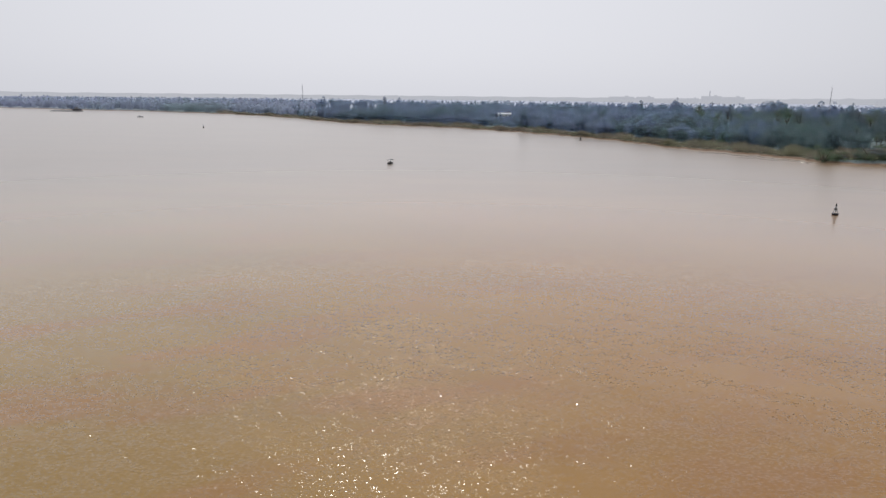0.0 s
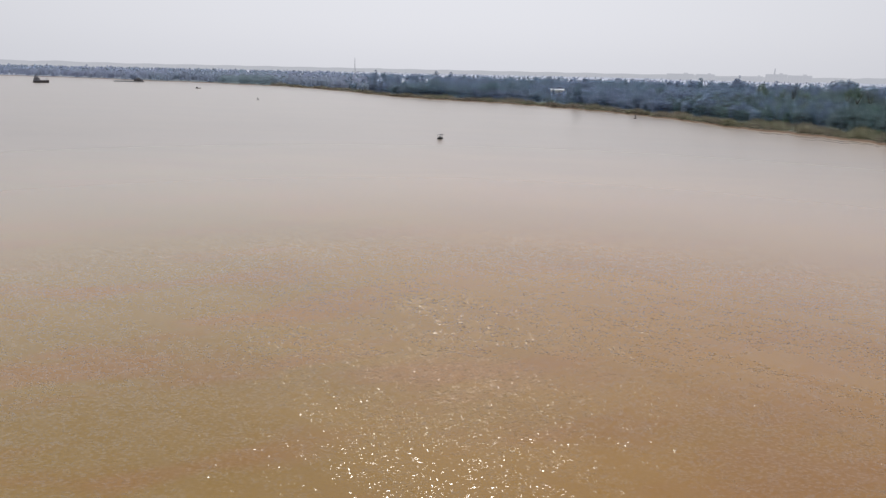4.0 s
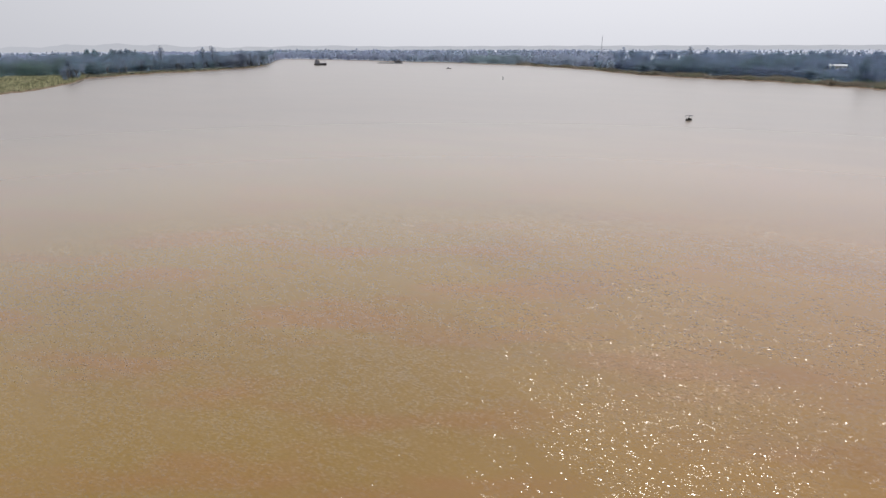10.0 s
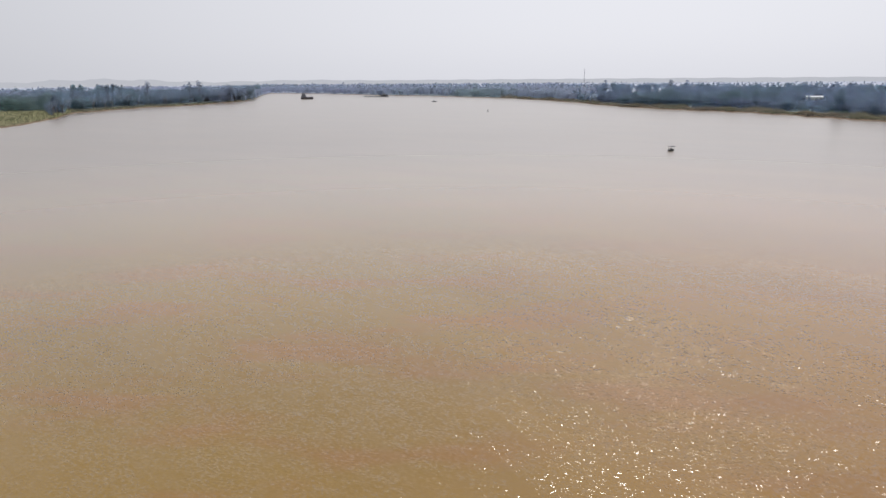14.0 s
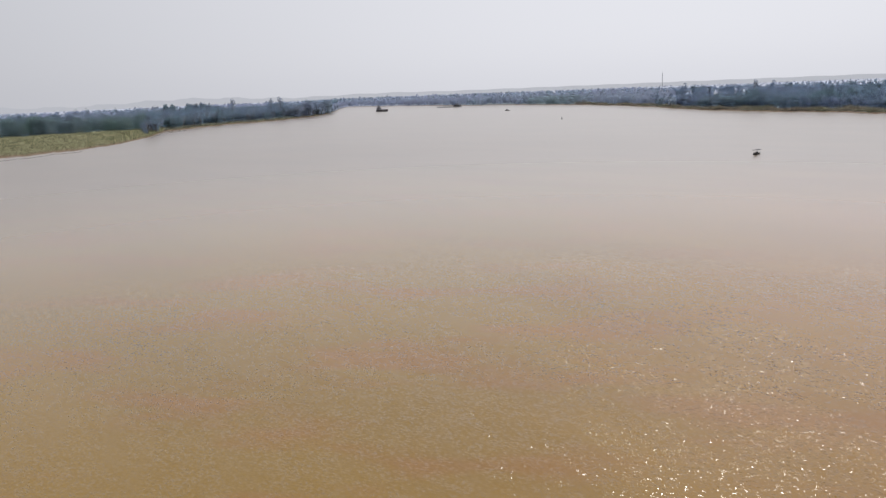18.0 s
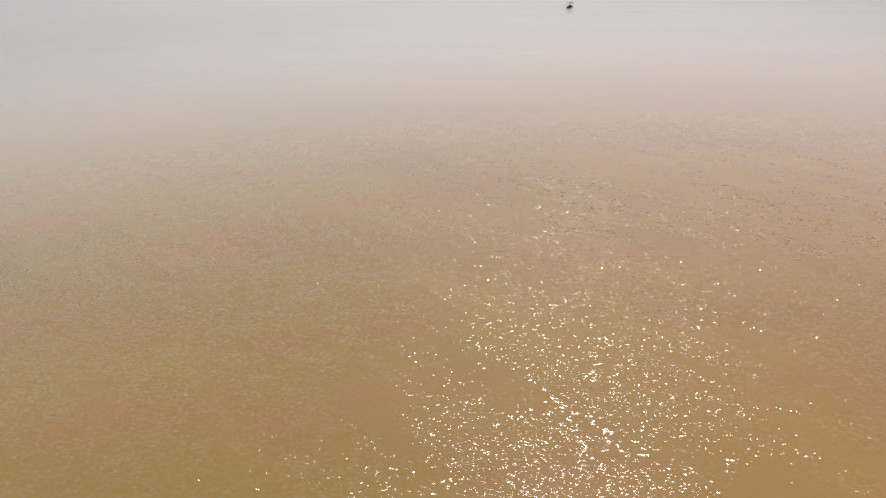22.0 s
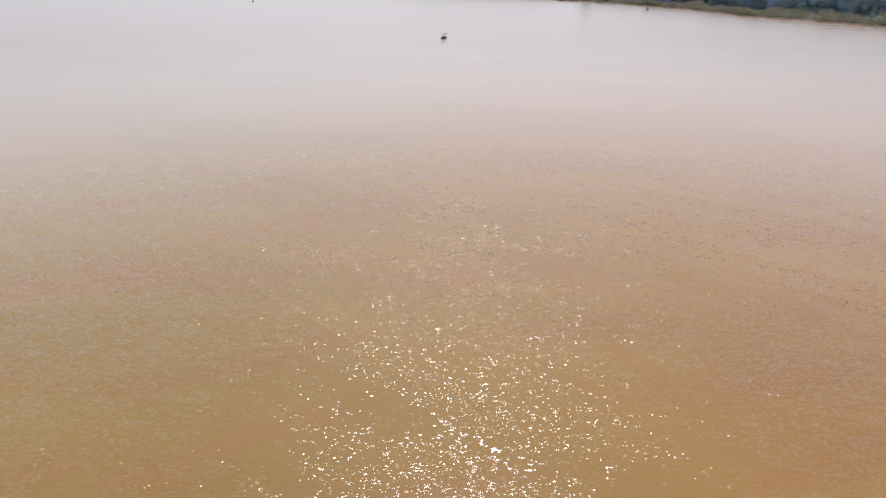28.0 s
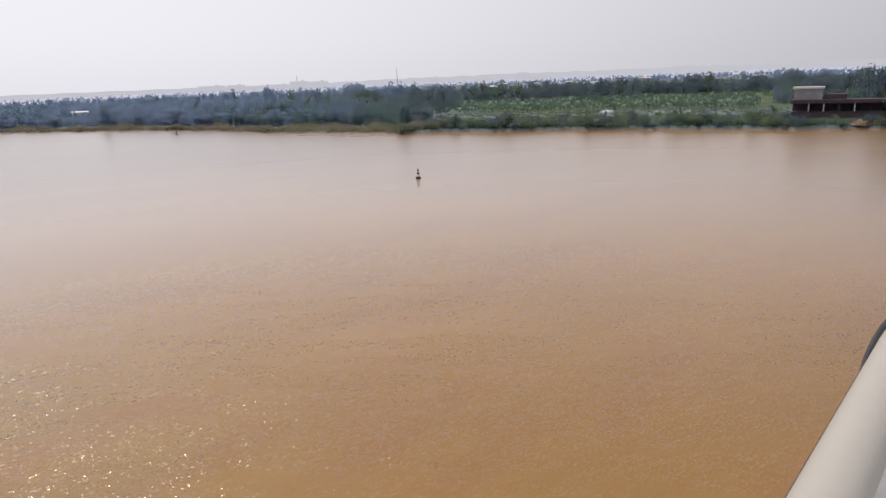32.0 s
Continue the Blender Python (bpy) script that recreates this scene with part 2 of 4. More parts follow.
M = {
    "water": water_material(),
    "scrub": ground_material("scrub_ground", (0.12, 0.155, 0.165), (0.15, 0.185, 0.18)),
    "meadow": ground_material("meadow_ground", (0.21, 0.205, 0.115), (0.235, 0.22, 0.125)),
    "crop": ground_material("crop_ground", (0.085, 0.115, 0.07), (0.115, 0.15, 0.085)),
    "earth": paint("red_earth", (0.40, 0.26, 0.19), (0.26, 0.17, 0.13), 0.4, 0.95, relief=0.1),
    "leaf_near": foliage("leaf_near", (0.16, 0.215, 0.135), (0.115, 0.17, 0.115), 0.5, thin=1.0),
    "leaf_dark": foliage("leaf_dark", (0.115, 0.155, 0.20), (0.095, 0.13, 0.175), 0.5, 0.16, 0.0, 1.0),
    # the pale blue-grey leaf tones hold distance haze, painted into the colour
    "leaf_haze": foliage("leaf_haze", (0.20, 0.265, 0.415), (0.185, 0.25, 0.395), 0.6, 0.03, 0.0, 1.2),
    "leaf_mid_haze": foliage("leaf_mid_haze", (0.165, 0.23, 0.265), (0.14, 0.20, 0.25), 0.5, 0.04, 0.0, 1.0),
    "leaf_far_haze": foliage("leaf_far_haze", (0.30, 0.355, 0.515), (0.29, 0.34, 0.495), 0.62, 0.008, 0.0, 1.1),
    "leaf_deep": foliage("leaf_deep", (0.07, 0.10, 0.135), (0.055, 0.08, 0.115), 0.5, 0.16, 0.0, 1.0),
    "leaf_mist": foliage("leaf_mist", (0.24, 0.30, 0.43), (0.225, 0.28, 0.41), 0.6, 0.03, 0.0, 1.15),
    "leaf_soft_haze": foliage("leaf_soft_haze", (0.19, 0.255, 0.36), (0.17, 0.23, 0.335), 0.6, 0.04, 0.0, 1.2),
    "leaf_lime": foliage("leaf_lime", (0.20, 0.25, 0.115), (0.16, 0.21, 0.095), 0.5, thin=1.0),
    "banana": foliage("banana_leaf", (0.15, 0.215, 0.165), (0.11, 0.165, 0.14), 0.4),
    # paler copy of the banana leaf: sun glints put into the colour
    "banana_glint": foliage("glint_banana_leaf", (0.36, 0.43, 0.38), (0.28, 0.35, 0.31), 0.4),
    "reed": foliage("dry_reed", (0.25, 0.225, 0.19), (0.205, 0.19, 0.165), 0.45, 0.08, thin=1.0),
    "sedge": foliage("yellow_sedge", (0.24, 0.23, 0.125), (0.215, 0.21, 0.115), 0.45, 0.05, thin=1.0),
    "bark": paint("bark", (0.16, 0.12, 0.09), (0.08, 0.06, 0.045), 2.0, 0.9, relief=0.03),
    "mud": paint("wet_mud", (0.2, 0.15, 0.11), (0.14, 0.105, 0.08), 0.3, 0.22, relief=0.05),
    "rail": paint("rail_paint", (0.46, 0.425, 0.365), (0.445, 0.41, 0.355), 3.0, 0.5, grain=0.97),
    "rubber": paint("black_rubber", (0.035, 0.035, 0.035), (0.02, 0.02, 0.02), 20.0, 0.55),
    "concrete": paint("concrete", (0.42, 0.41, 0.39), (0.32, 0.31, 0.30), 0.8, 0.85, relief=0.004),
    "asphalt": paint("asphalt", (0.06, 0.06, 0.06), (0.045, 0.045, 0.045), 3.0, 0.9, relief=0.003),
    "steel_dark": paint("dark_steel", (0.06, 0.06, 0.065), (0.03, 0.03, 0.035), 1.0, 0.5, 0.3),
    "hull": paint("worn_hull", (0.10, 0.09, 0.09), (0.05, 0.045, 0.05), 0.5, 0.6),
    "hull_grey": paint("grey_hull", (0.26, 0.26, 0.28), (0.16, 0.16, 0.18), 0.3, 0.6),
    "white": paint("white_paint", (0.80, 0.80, 0.79), (0.66, 0.66, 0.65), 1.0, 0.5),
    "black": paint("black_paint", (0.03, 0.03, 0.032), (0.02, 0.02, 0.022), 1.0, 0.5),
    "canopy": paint("canopy_sheet", (0.13, 0.13, 0.14), (0.08, 0.08, 0.09), 1.0, 0.7),
    "wood": paint("weathered_wood", (0.22, 0.16, 0.11), (0.13, 0.10, 0.07), 1.5, 0.8),
    "plaster": paint("plaster", (0.62, 0.61, 0.60), (0.50, 0.49, 0.49), 0.25, 0.85),
    "brick": paint("red_brick", (0.32, 0.23, 0.21), (0.26, 0.19, 0.17), 0.5, 0.85),
    "roof_grey": paint("grey_roof", (0.46, 0.46, 0.47), (0.34, 0.34, 0.35), 0.5, 0.6),
    "roof_white": paint("white_sheet_roof", (0.88, 0.90, 0.93), (0.78, 0.80, 0.84), 0.3, 0.35),
    "plaster_dull": paint("dull_plaster", (0.34, 0.33, 0.34), (0.26, 0.25, 0.27), 0.25, 0.85),
    "tin": paint("blue_tin", (0.28, 0.34, 0.44), (0.20, 0.25, 0.33), 0.5, 0.5),
    "maroon": paint("maroon_wall", (0.085, 0.058, 0.07), (0.06, 0.043, 0.055), 0.4, 0.85),
    "glass": paint("dark_window", (0.06, 0.07, 0.08), (0.04, 0.045, 0.05), 0.5, 0.15),
    "tarp": paint("grey_tarpaulin", (0.55, 0.56, 0.58), (0.40, 0.41, 0.43), 0.8, 0.6),
    "mast": paint("mast_steel", (0.36, 0.37, 0.40), (0.28, 0.29, 0.32), 0.2, 0.5, 0.2),
}


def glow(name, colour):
    """Hills and blocks so far off that only haze is seen of them, put in as a glow."""
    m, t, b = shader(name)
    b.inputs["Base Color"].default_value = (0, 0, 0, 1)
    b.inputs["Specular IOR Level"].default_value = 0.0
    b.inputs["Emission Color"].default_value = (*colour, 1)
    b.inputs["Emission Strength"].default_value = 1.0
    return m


# none of these is a lamp: the glow is painted haze
M["haze_hills"] = glow("haze_hills", (0.51, 0.525, 0.575))
M["haze_wall"] = glow("haze_wall", (0.50, 0.515, 0.57))
M["haze_window"] = glow("haze_window", (0.45, 0.465, 0.52))

# ---- building helpers ----
def part(name, bm, material, parent=None, label="", smooth=False):
    """Links a bmesh as one mesh object under a thing or a part."""
    me = bpy.data.meshes.new(name)
    bm.to_mesh(me)
    bm.free()
    me.materials.append(M[material])
    if smooth:
        me.shade_smooth()
    ob = new(name, me)
    ob.parent = parent
    return tagged(ob, label)


def sheet(name, verts, faces, material, parent=None, smooth=False):
    """The same from arrays, for large meshes."""
    me = bpy.data.meshes.new(name)
    me.from_pydata(np.asarray(verts).tolist() if not isinstance(verts, list) else verts, [], faces if isinstance(faces, list) else faces.tolist())
    me.materials.append(M[material])
    if smooth:
        me.shade_smooth()
    ob = new(name, me)
    ob.parent = parent
    return ob


def thing(name, m, label, category, group=""):
    """An empty at the base of a thing, which parents its parts."""
    ob = new(name)
    ob.empty_display_size = 0.2
    ob.matrix_basis = m
    return tagged(ob, label, category, group)


def box(bm, size, at=(0, 0, 0), bevel=0.0, turn=0.0):
    """A box whose foot stands at the place given."""
    m = pose(*at, rz=turn) @ Matrix.Translation((0, 0, size[2] / 2)) @ Matrix.Diagonal((*size, 1))
    made = bmesh.ops.create_cube(bm, size=1.0, matrix=m)["verts"]
    if bevel:
        edges = list({e for v in made for e in v.link_edges})
        bmesh.ops.bevel(bm, geom=edges, offset=bevel, segments=1, affect="EDGES")
    return bm


def rod(bm, a, b, r0, r1=None, sides=8):
    """A tapered rod from a to b."""
    a, b = Vector(a), Vector(b)
    m = Matrix.Translation((a + b) / 2) @ (b - a).to_track_quat("Z", "Y").to_matrix().to_4x4()
    bmesh.ops.create_cone(bm, cap_ends=True, segments=sides, radius1=r0, radius2=r0 if r1 is None else r1, depth=(b - a).length, matrix=m)
    return bm


def lathe(bm, profile, sides=14):
    """A turned body from (radius, height) pairs."""
    rings = [[bm.verts.new((r * math.cos(2 * math.pi * k / sides), r * math.sin(2 * math.pi * k / sides), z)) for k in range(sides)] for r, z in profile]
    for lo, hi in zip(rings, rings[1:]):
        for k in range(sides):
            bm.faces.new((lo[k], lo[(k + 1) % sides], hi[(k + 1) % sides], hi[k]))
    bm.faces.new(rings[0][::-1])
    bm.faces.new(rings[-1])
    return bm


def loft(bm, sections):
    """A skin over sections of equal point counts, closed at both ends."""
    rings = [[bm.verts.new(p) for p in s] for s in sections]
    n = len(rings[0])
    for lo, hi in zip(rings, rings[1:]):
        for k in range(n):
            bm.faces.new((lo[k], lo[(k + 1) % n], hi[(k + 1) % n], hi[k]))
    bm.faces.new(rings[0][::-1])
    bm.faces.new(rings[-1])
    bmesh.ops.recalc_face_normals(bm, faces=bm.faces)
    return bm


def hull_shape(length, beam, depth, draft=0.3, bow=0.25, rise=0.5):
    """A boat's hull along x, bow towards +x, with its waterline at z = 0."""
    out = []
    for k in range(9):
        u = k / 8
        x = (u - 0.5) * length
        w = beam / 2 * (1 - max(0.0, (u - (1 - bow)) / bow) ** 2.2) * (1 - 0.25 * max(0.0, (0.12 - u) / 0.12))
        w = max(w, beam * 0.04)
        top = depth + rise * max(0.0, (u - 0.6) / 0.4) ** 2
        out.append([(x, -w, top), (x, -w * 0.92, 0.1), (x, -w * 0.6, -draft), (x, w * 0.6, -draft), (x, w * 0.92, 0.1), (x, w, top)])
    return out


# ---- plan: the shore as a distance from the camera, by bearing clockwise from +y ----
SHORE_AZ = [-180, -150, -120, -95, -80, -68, -64.2, -60.3, -57.4, -56.0, -55.2, -54.5, -49.7, -46.0, -42.4, -41.2, -40.6, -40.3, -39.6, -35, -30, -25.8, -22,
            -19.4, -16.2, -14, -11.5, -10, -7.3, -5.2, -1, 1.8, 5, 9.7, 14.4, 19, 23.4, 27.5, 29.4, 33.7, 37, 44, 53.4, 61.8, 68, 76, 95, 120, 150, 180]
SHORE_R = [1500, 900, 480, 400, 400, 424, 440, 462, 508, 560, 600, 655, 748, 785, 890, 980, 1100, 1250, 1430, 1300, 1130, 1060, 965,
           925, 834, 765, 690, 650, 612, 588, 563, 537, 506, 466, 420, 374, 357, 338, 325, 327, 317, 315, 308, 304, 312, 330, 350, 420, 800, 1500]


def shore(az):
    """Distance of the water's edge at a bearing, with small bays and spits."""
    az = np.asarray(az, float)
    r = np.interp(az, SHORE_AZ, SHORE_R)
    return r * (1 + 0.006 * np.sin(az * 2.3 + 1) + 0.004 * np.sin(az * 5.9) + 0.003 * np.sin(az * 13.1 + 2))


def polar(az, r):
    a = np.radians(az)
    return r * np.sin(a), r * np.cos(a)


def meadow_depth(az):
    """How deep the sedge meadow of the left bank reaches inland."""
    return np.interp(az, [-62, -58, -55.5, -54, -41], [215, 175, 90, 30, 18])


def lie(az, r):
    """Height of the land at a bearing and a distance."""
    d = r - shore(az)
    low = np.interp(d, [-60, -12, 0, 6, 14, 30, 70, 200], [-6, -2.0, 0.0, 0.55, 0.9, 1.9, 2.6, 3.2])
    steep = np.interp(d, [-60, -12, 0, 2.5, 14, 40, 200], [-6, -2.0, 0.0, 1.5, 2.2, 2.8, 3.4])
    w = np.clip((np.asarray(az, float) - 29.5) / 2.0, 0, 1)
    z = low * (1 - w) + steep * w
    return z + np.where(d > 8, 0.35 * np.sin(r * 0.045 + az) * np.sin(az * 1.7), 0.0)


# ---- the river and the land ----
az_cols = np.r_[np.arange(-180, -72, 6.0), np.arange(-72, 84, 0.3), np.arange(84, 180.1, 6.0)]
steps = np.r_[-60, -30, -12, -5, 0, 3, 6, 10, 15, 22, 30, 42, 58, 80, 110, 150, 200, 270, 360, 480, 640, 850, 1150, 1600, 2200, 3000, 4200]
verts, n_r = [], len(steps)
for az in az_cols:
    r = shore(az) + steps * np.minimum(1.0, (4800 - shore(az)) / 4200)
    x, y = polar(az, r)
    verts += np.stack([x, y, lie(az, r)], -1).tolist()
faces, zone = [], []
for i in range(len(az_cols) - 1):
    for j in range(n_r - 1):
        faces.append((i * n_r + j, (i + 1) * n_r + j, (i + 1) * n_r + j + 1, i * n_r + j + 1))
        az, d = az_cols[i], steps[j]
        zone.append(1 if az < -41 and d < meadow_depth(az) else 2 if (36 < az < 62 and 95 < d < 330) else 0)
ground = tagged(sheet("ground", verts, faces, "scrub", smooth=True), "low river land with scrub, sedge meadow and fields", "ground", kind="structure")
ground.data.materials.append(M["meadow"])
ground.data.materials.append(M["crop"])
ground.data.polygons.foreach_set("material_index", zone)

bm = bmesh.new()
hub = bm.verts.new((0, 0, 0))
rim = [bm.verts.new((4700 * math.cos(2 * math.pi * k / 48), 4700 * math.sin(2 * math.pi * k / 48), 0)) for k in range(48)]
for k in range(48):
    bm.faces.new((hub, rim[k], rim[(k + 1) % 48]))
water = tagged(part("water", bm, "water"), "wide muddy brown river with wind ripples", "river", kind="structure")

bm = bmesh.new()
bmesh.ops.create_circle(bm, cap_ends=True, segments=48, radius=4900, matrix=pose(0, 0, -6.5))
tagged(part("river_bed", bm, "earth"), "silt bed under the river", "river bed", kind="structure")

# ---- the bridge: rail, kerb and deck under the camera ----
ALONG = 75.33  # bearing of the bridge
bridge = pose(0, 0, 0, rz=-(ALONG - 90))  # x along the bridge, +y over the river


def pipe(bm, x0, x1, y, z, r, sides=32, rings=60):
    rows = []
    for k in range(rings + 1):
        x = x0 + (x1 - x0) * k / rings
        rows.append([bm.verts.new((x, y + r * math.cos(2 * math.pi * s / sides), z + r * math.sin(2 * math.pi * s / sides))) for s in range(sides)])
    for lo, hi in zip(rows, rows[1:]):
        for s in range(sides):
            bm.faces.new((lo[s], hi[s], hi[(s + 1) % sides], lo[(s + 1) % sides]))


RAIL_Y, RAIL_Z, RAIL_R = 0.1081, 26.53, 0.036
rail = thing("bridge_railing", bridge, "off-white painted round steel bridge handrail on posts", "railing")
bm = bmesh.new()
pipe(bm, -30, 30, RAIL_Y, RAIL_Z, RAIL_R)
part("handrail", bm, "rail", rail, smooth=True)
for k in range(-15, 16):
    bm = bmesh.new()
    rod(bm, (k * 2 + 0.4, RAIL_Y, 25.5), (k * 2 + 0.4, RAIL_Y, RAIL_Z - 0.03), 0.03, sides=12)
    part("post", bm, "rail", rail, smooth=True)

# a black cable along the outside of the handrail, wound once over it
curve = bpy.data.curves.new("cable_line", "CURVE")
curve.dimensions, curve.bevel_depth, curve.bevel_resolution = "3D", 0.0055, 4
line = curve.splines.new("POLY")
wound = []
for k in range(-60, 11):
    wound.append((k * 0.1, -0.36))
for k in range(13):
    wound.append((1.14 + 0.045 * k, -0.36 + 0.268 * k))
for k in range(1, 60):
    wound.append((1.7 + 0.1 * k, 2.86))
line.points.add(len(wound) - 1)
for p, (x, a) in zip(line.points, wound):
    rr = RAIL_R + 0.004
    p.co = (x, RAIL_Y + rr * math.cos(a), RAIL_Z + rr * math.sin(a), 1)
tmp = bpy.data.objects.new("cable_tmp", curve)
me = bpy.data.meshes.new_from_object(tmp)
bpy.data.objects.remove(tmp)
me.materials.clear()
me.materials.append(M["rubber"])
cable = tagged(new("cable", me), "black rubber cable wound round the bridge handrail", "cable")
cable.matrix_basis = bridge

deck = thing("bridge_deck", bridge, "concrete bridge deck with kerb and asphalt carriageway", "bridge")
tagged(deck, kind="structure")
bm = bmesh.new()
box(bm, (900, 0.34, 0.34), (0, 0.09, 25.16), 0.02)
part("kerb", bm, "concrete", deck)
bm = bmesh.new()
box(bm, (900, 12.0, 0.5), (0, -6.09, 24.85), 0.02)
part("slab", bm, "concrete", deck)
bm = bmesh.new()
box(bm, (900, 9.0, 0.05), (0, -6.8, 25.352))
part("carriageway", bm, "asphalt", deck)
for k in range(-4, 5):
    bm = bmesh.new()
    box(bm, (3.0, 9.0, 31.0), (k * 90 + 45, -6.0, -6.2), 0.3)
    part("pier", bm, "concrete", deck)


# ---- boats and marks on the water ----
def on_water(az, r, turn):
    x, y = polar(az, r)
    return pose(float(x), float(y), 0, rz=turn)


def sampan():
    ob = thing("sampan", on_water(-5.6, 260, 65) @ Matrix.Scale(0.82, 4), "small dark motor sampan with a flat canopy on poles", "boat")
    bm = loft(bmesh.new(), hull_shape(4.6, 1.35, 0.42, 0.2, 0.35, 0.35))
    part("hull", bm, "black", ob)
    bm = bmesh.new()
    box(bm, (3.3, 1.2, 0.04), (-0.2, 0, 0.25))
    part("floorboards", bm, "wood", ob)
    for x in (-1.0, 0.9):
        bm = bmesh.new()
        box(bm, (0.28, 1.15, 0.05), (x, 0, 0.55), 0.01)
        part("bench", bm, "wood", ob)
    bm = bmesh.new()
    for k in range(7):
        a = (k - 3) / 3
        box(bm, (3.5, 0.36, 0.08), (-0.1, a * 1.0, 2.08 - 0.16 * a * a))
    part("canopy", bm, "canopy", ob)
    for x in (-1.4, 1.2):
        for y in (-0.62, 0.62):
            bm = rod(bmesh.new(), (x, y, 0.35), (x, y * 1.1, 2.06), 0.03)
            part("pole", bm, "steel_dark", ob)
    bm = box(bmesh.new(), (0.5, 0.42, 0.55), (-2.15, 0, 0.45), 0.08)
    rod(bm, (-2.3, 0, 0.5), (-2.75, 0, -0.2), 0.05)
    part("outboard_engine", bm, "black", ob)
    for x, y, s in ((-0.3, 0.1, 0.7), (0.35, -0.15, 0.55), (-0.75, -0.2, 0.5)):
        bm = box(bmesh.new(), (s, s * 0.8, s * 1.3), (x, y, 0.29), 0.1)
        part("crate", bm, "black", ob)
    return ob


def mark_buoy(az, r, scale, bands, label):
    """A channel buoy: drum float, lattice tower, banded day mark and lantern."""
    ob = thing("channel_buoy", on_water(az, r, 15) @ Matrix.Scale(scale, 4), label, "buoy", "channel marks")
    bm = lathe(bmesh.new(), [(0.55, -0.5), (0.78, -0.35), (0.82, 0.35), (0.78, 0.5), (0.3, 0.58)])
    part("float", bm, "black", ob)
    bm = lathe(bmesh.new(), [(0.80, 0.36), (0.86, 0.38), (0.86, 0.44), (0.80, 0.46)])
    part("collar", bm, "steel_dark", ob)
    for k in range(4):
        a = math.pi / 4 + k * math.pi / 2
        bm = rod(bmesh.new(), (0.5 * math.cos(a), 0.5 * math.sin(a), 0.5), (0.12 * math.cos(a), 0.12 * math.sin(a), 3.0), 0.035, 0.025, 6)
        part("tower_leg", bm, "steel_dark", ob)
    z = 0.95
    for k, mat in enumerate(bands):
        w = 0.40 - 0.065 * k
        bm = lathe(bmesh.new(), [(w, z), (w - 0.055, z + 0.46)], 12)
        part("day_mark", bm, mat, ob, "white band" if mat == "white" else "black band")
        z += 0.47
    bm = lathe(bmesh.new(), [(0.12, z), (0.15, z + 0.06), (0.13, z + 0.3), (0.04, z + 0.4)], 10)
    part("lantern", bm, "black", ob)
    bm = rod(bmesh.new(), (0, 0, z + 0.38), (0, 0, z + 0.7), 0.02, sides=6)
    part("spike", bm, "steel_dark", ob)
    return ob


def cargo_ship():
    ob = thing("sand_ship", on_water(-36.6, 975, -4), "dark river cargo ship with a wheelhouse aft", "ship")
    part("hull", loft(bmesh.new(), hull_shape(21, 6.0, 2.4, 1.0, 0.22, 1.0)), "hull", ob)
    part("hatch", box(bmesh.new(), (11, 4.6, 1.1), (2.0, 0, 2.2), 0.2), "hull_grey", ob)
    house = part("wheelhouse", box(bmesh.new(), (5.2, 5.0, 3.2), (-6.6, 0, 2.2), 0.1), "hull_grey", ob)
    for y in (-1.6, 0, 1.6):
        part("window", box(bmesh.new(), (0.06, 1.0, 0.8), (-3.98, y, 4.2)), "glass", house)
    for x in (-8.2, -6.6, -5.0):
        part("window", box(bmesh.new(), (0.9, 0.06, 0.8), (x, -2.52, 4.2)), "glass", house)
    part("bridge_deck_house", box(bmesh.new(), (3.4, 3.6, 2.2), (-6.8, 0, 5.42), 0.1), "hull_grey", ob)
    part("funnel", lathe(bmesh.new(), [(0.5, 7.6), (0.4, 9.0)], 10), "black", ob).location = (-8.0, 0, 0)
    part("mast", rod(bmesh.new(), (7.5, 0, 2.6), (7.5, 0, 7.4), 0.12, 0.06), "steel_dark", ob)
    return ob


def barge():
    ob = thing("barge", on_water(-30.4, 1048, 3), "long low pale grey barge with a dark stern cabin", "barge")
    flat = ((-4.2, 1.1), (-4.2, 0.1), (-3.4, -1.0), (3.4, -1.0), (4.2, 0.1), (4.2, 1.1))
    part("hull", loft(bmesh.new(), [[(x, y, z) for y, z in flat] for x in (-28, -26, 0, 12)] + [[(13.5, y * 0.6, z + 0.4) for y, z in flat]]), "roof_grey", ob)
    part("coaming", box(bmesh.new(), (26, 7.0, 0.5), (-13, 0, 1.104), 0.1), "roof_grey", ob)
    cabin = part("cabin", box(bmesh.new(), (9.5, 6.2, 2.6), (6.6, 0, 1.104), 0.15), "hull", ob)
    for k in range(5):
        part("window", box(bmesh.new(), (1.0, 0.08, 0.9), (3.1 + k * 1.7, -3.12, 2.2)), "glass", cabin)
    part("wheelhouse", box(bmesh.new(), (3.6, 4.4, 1.7), (6.2, 0, 3.708), 0.15), "hull_grey", ob)
    part("roof", box(bmesh.new(), (4.2, 5.0, 0.2), (6.2, 0, 5.41)), "hull", ob)
    return ob


def skiff(az, r, turn, label, length=9.0):
    ob = thing("skiff", on_water(az, r, turn), label, "boat")
    part("hull", loft(bmesh.new(), hull_shape(length, 2.0, 0.7, 0.3, 0.3, 0.5)), "hull", ob)
    part("cabin", box(bmesh.new(), (length * 0.28, 1.5, 1.1), (-length * 0.12, 0, 0.6), 0.15), "hull_grey", ob)
    return ob


sampan()
mark_buoy(30.8, 178.5, 0.88, ("white", "black", "white", "black"), "black and white banded channel buoy with a lattice tower")
mark_buoy(10.95, 421, 0.95, ("black", "black", "black"), "dark channel buoy off the reed bank")
mark_buoy(-21.1, 547, 0.85, ("black", "black"), "small dark channel buoy out on the river")
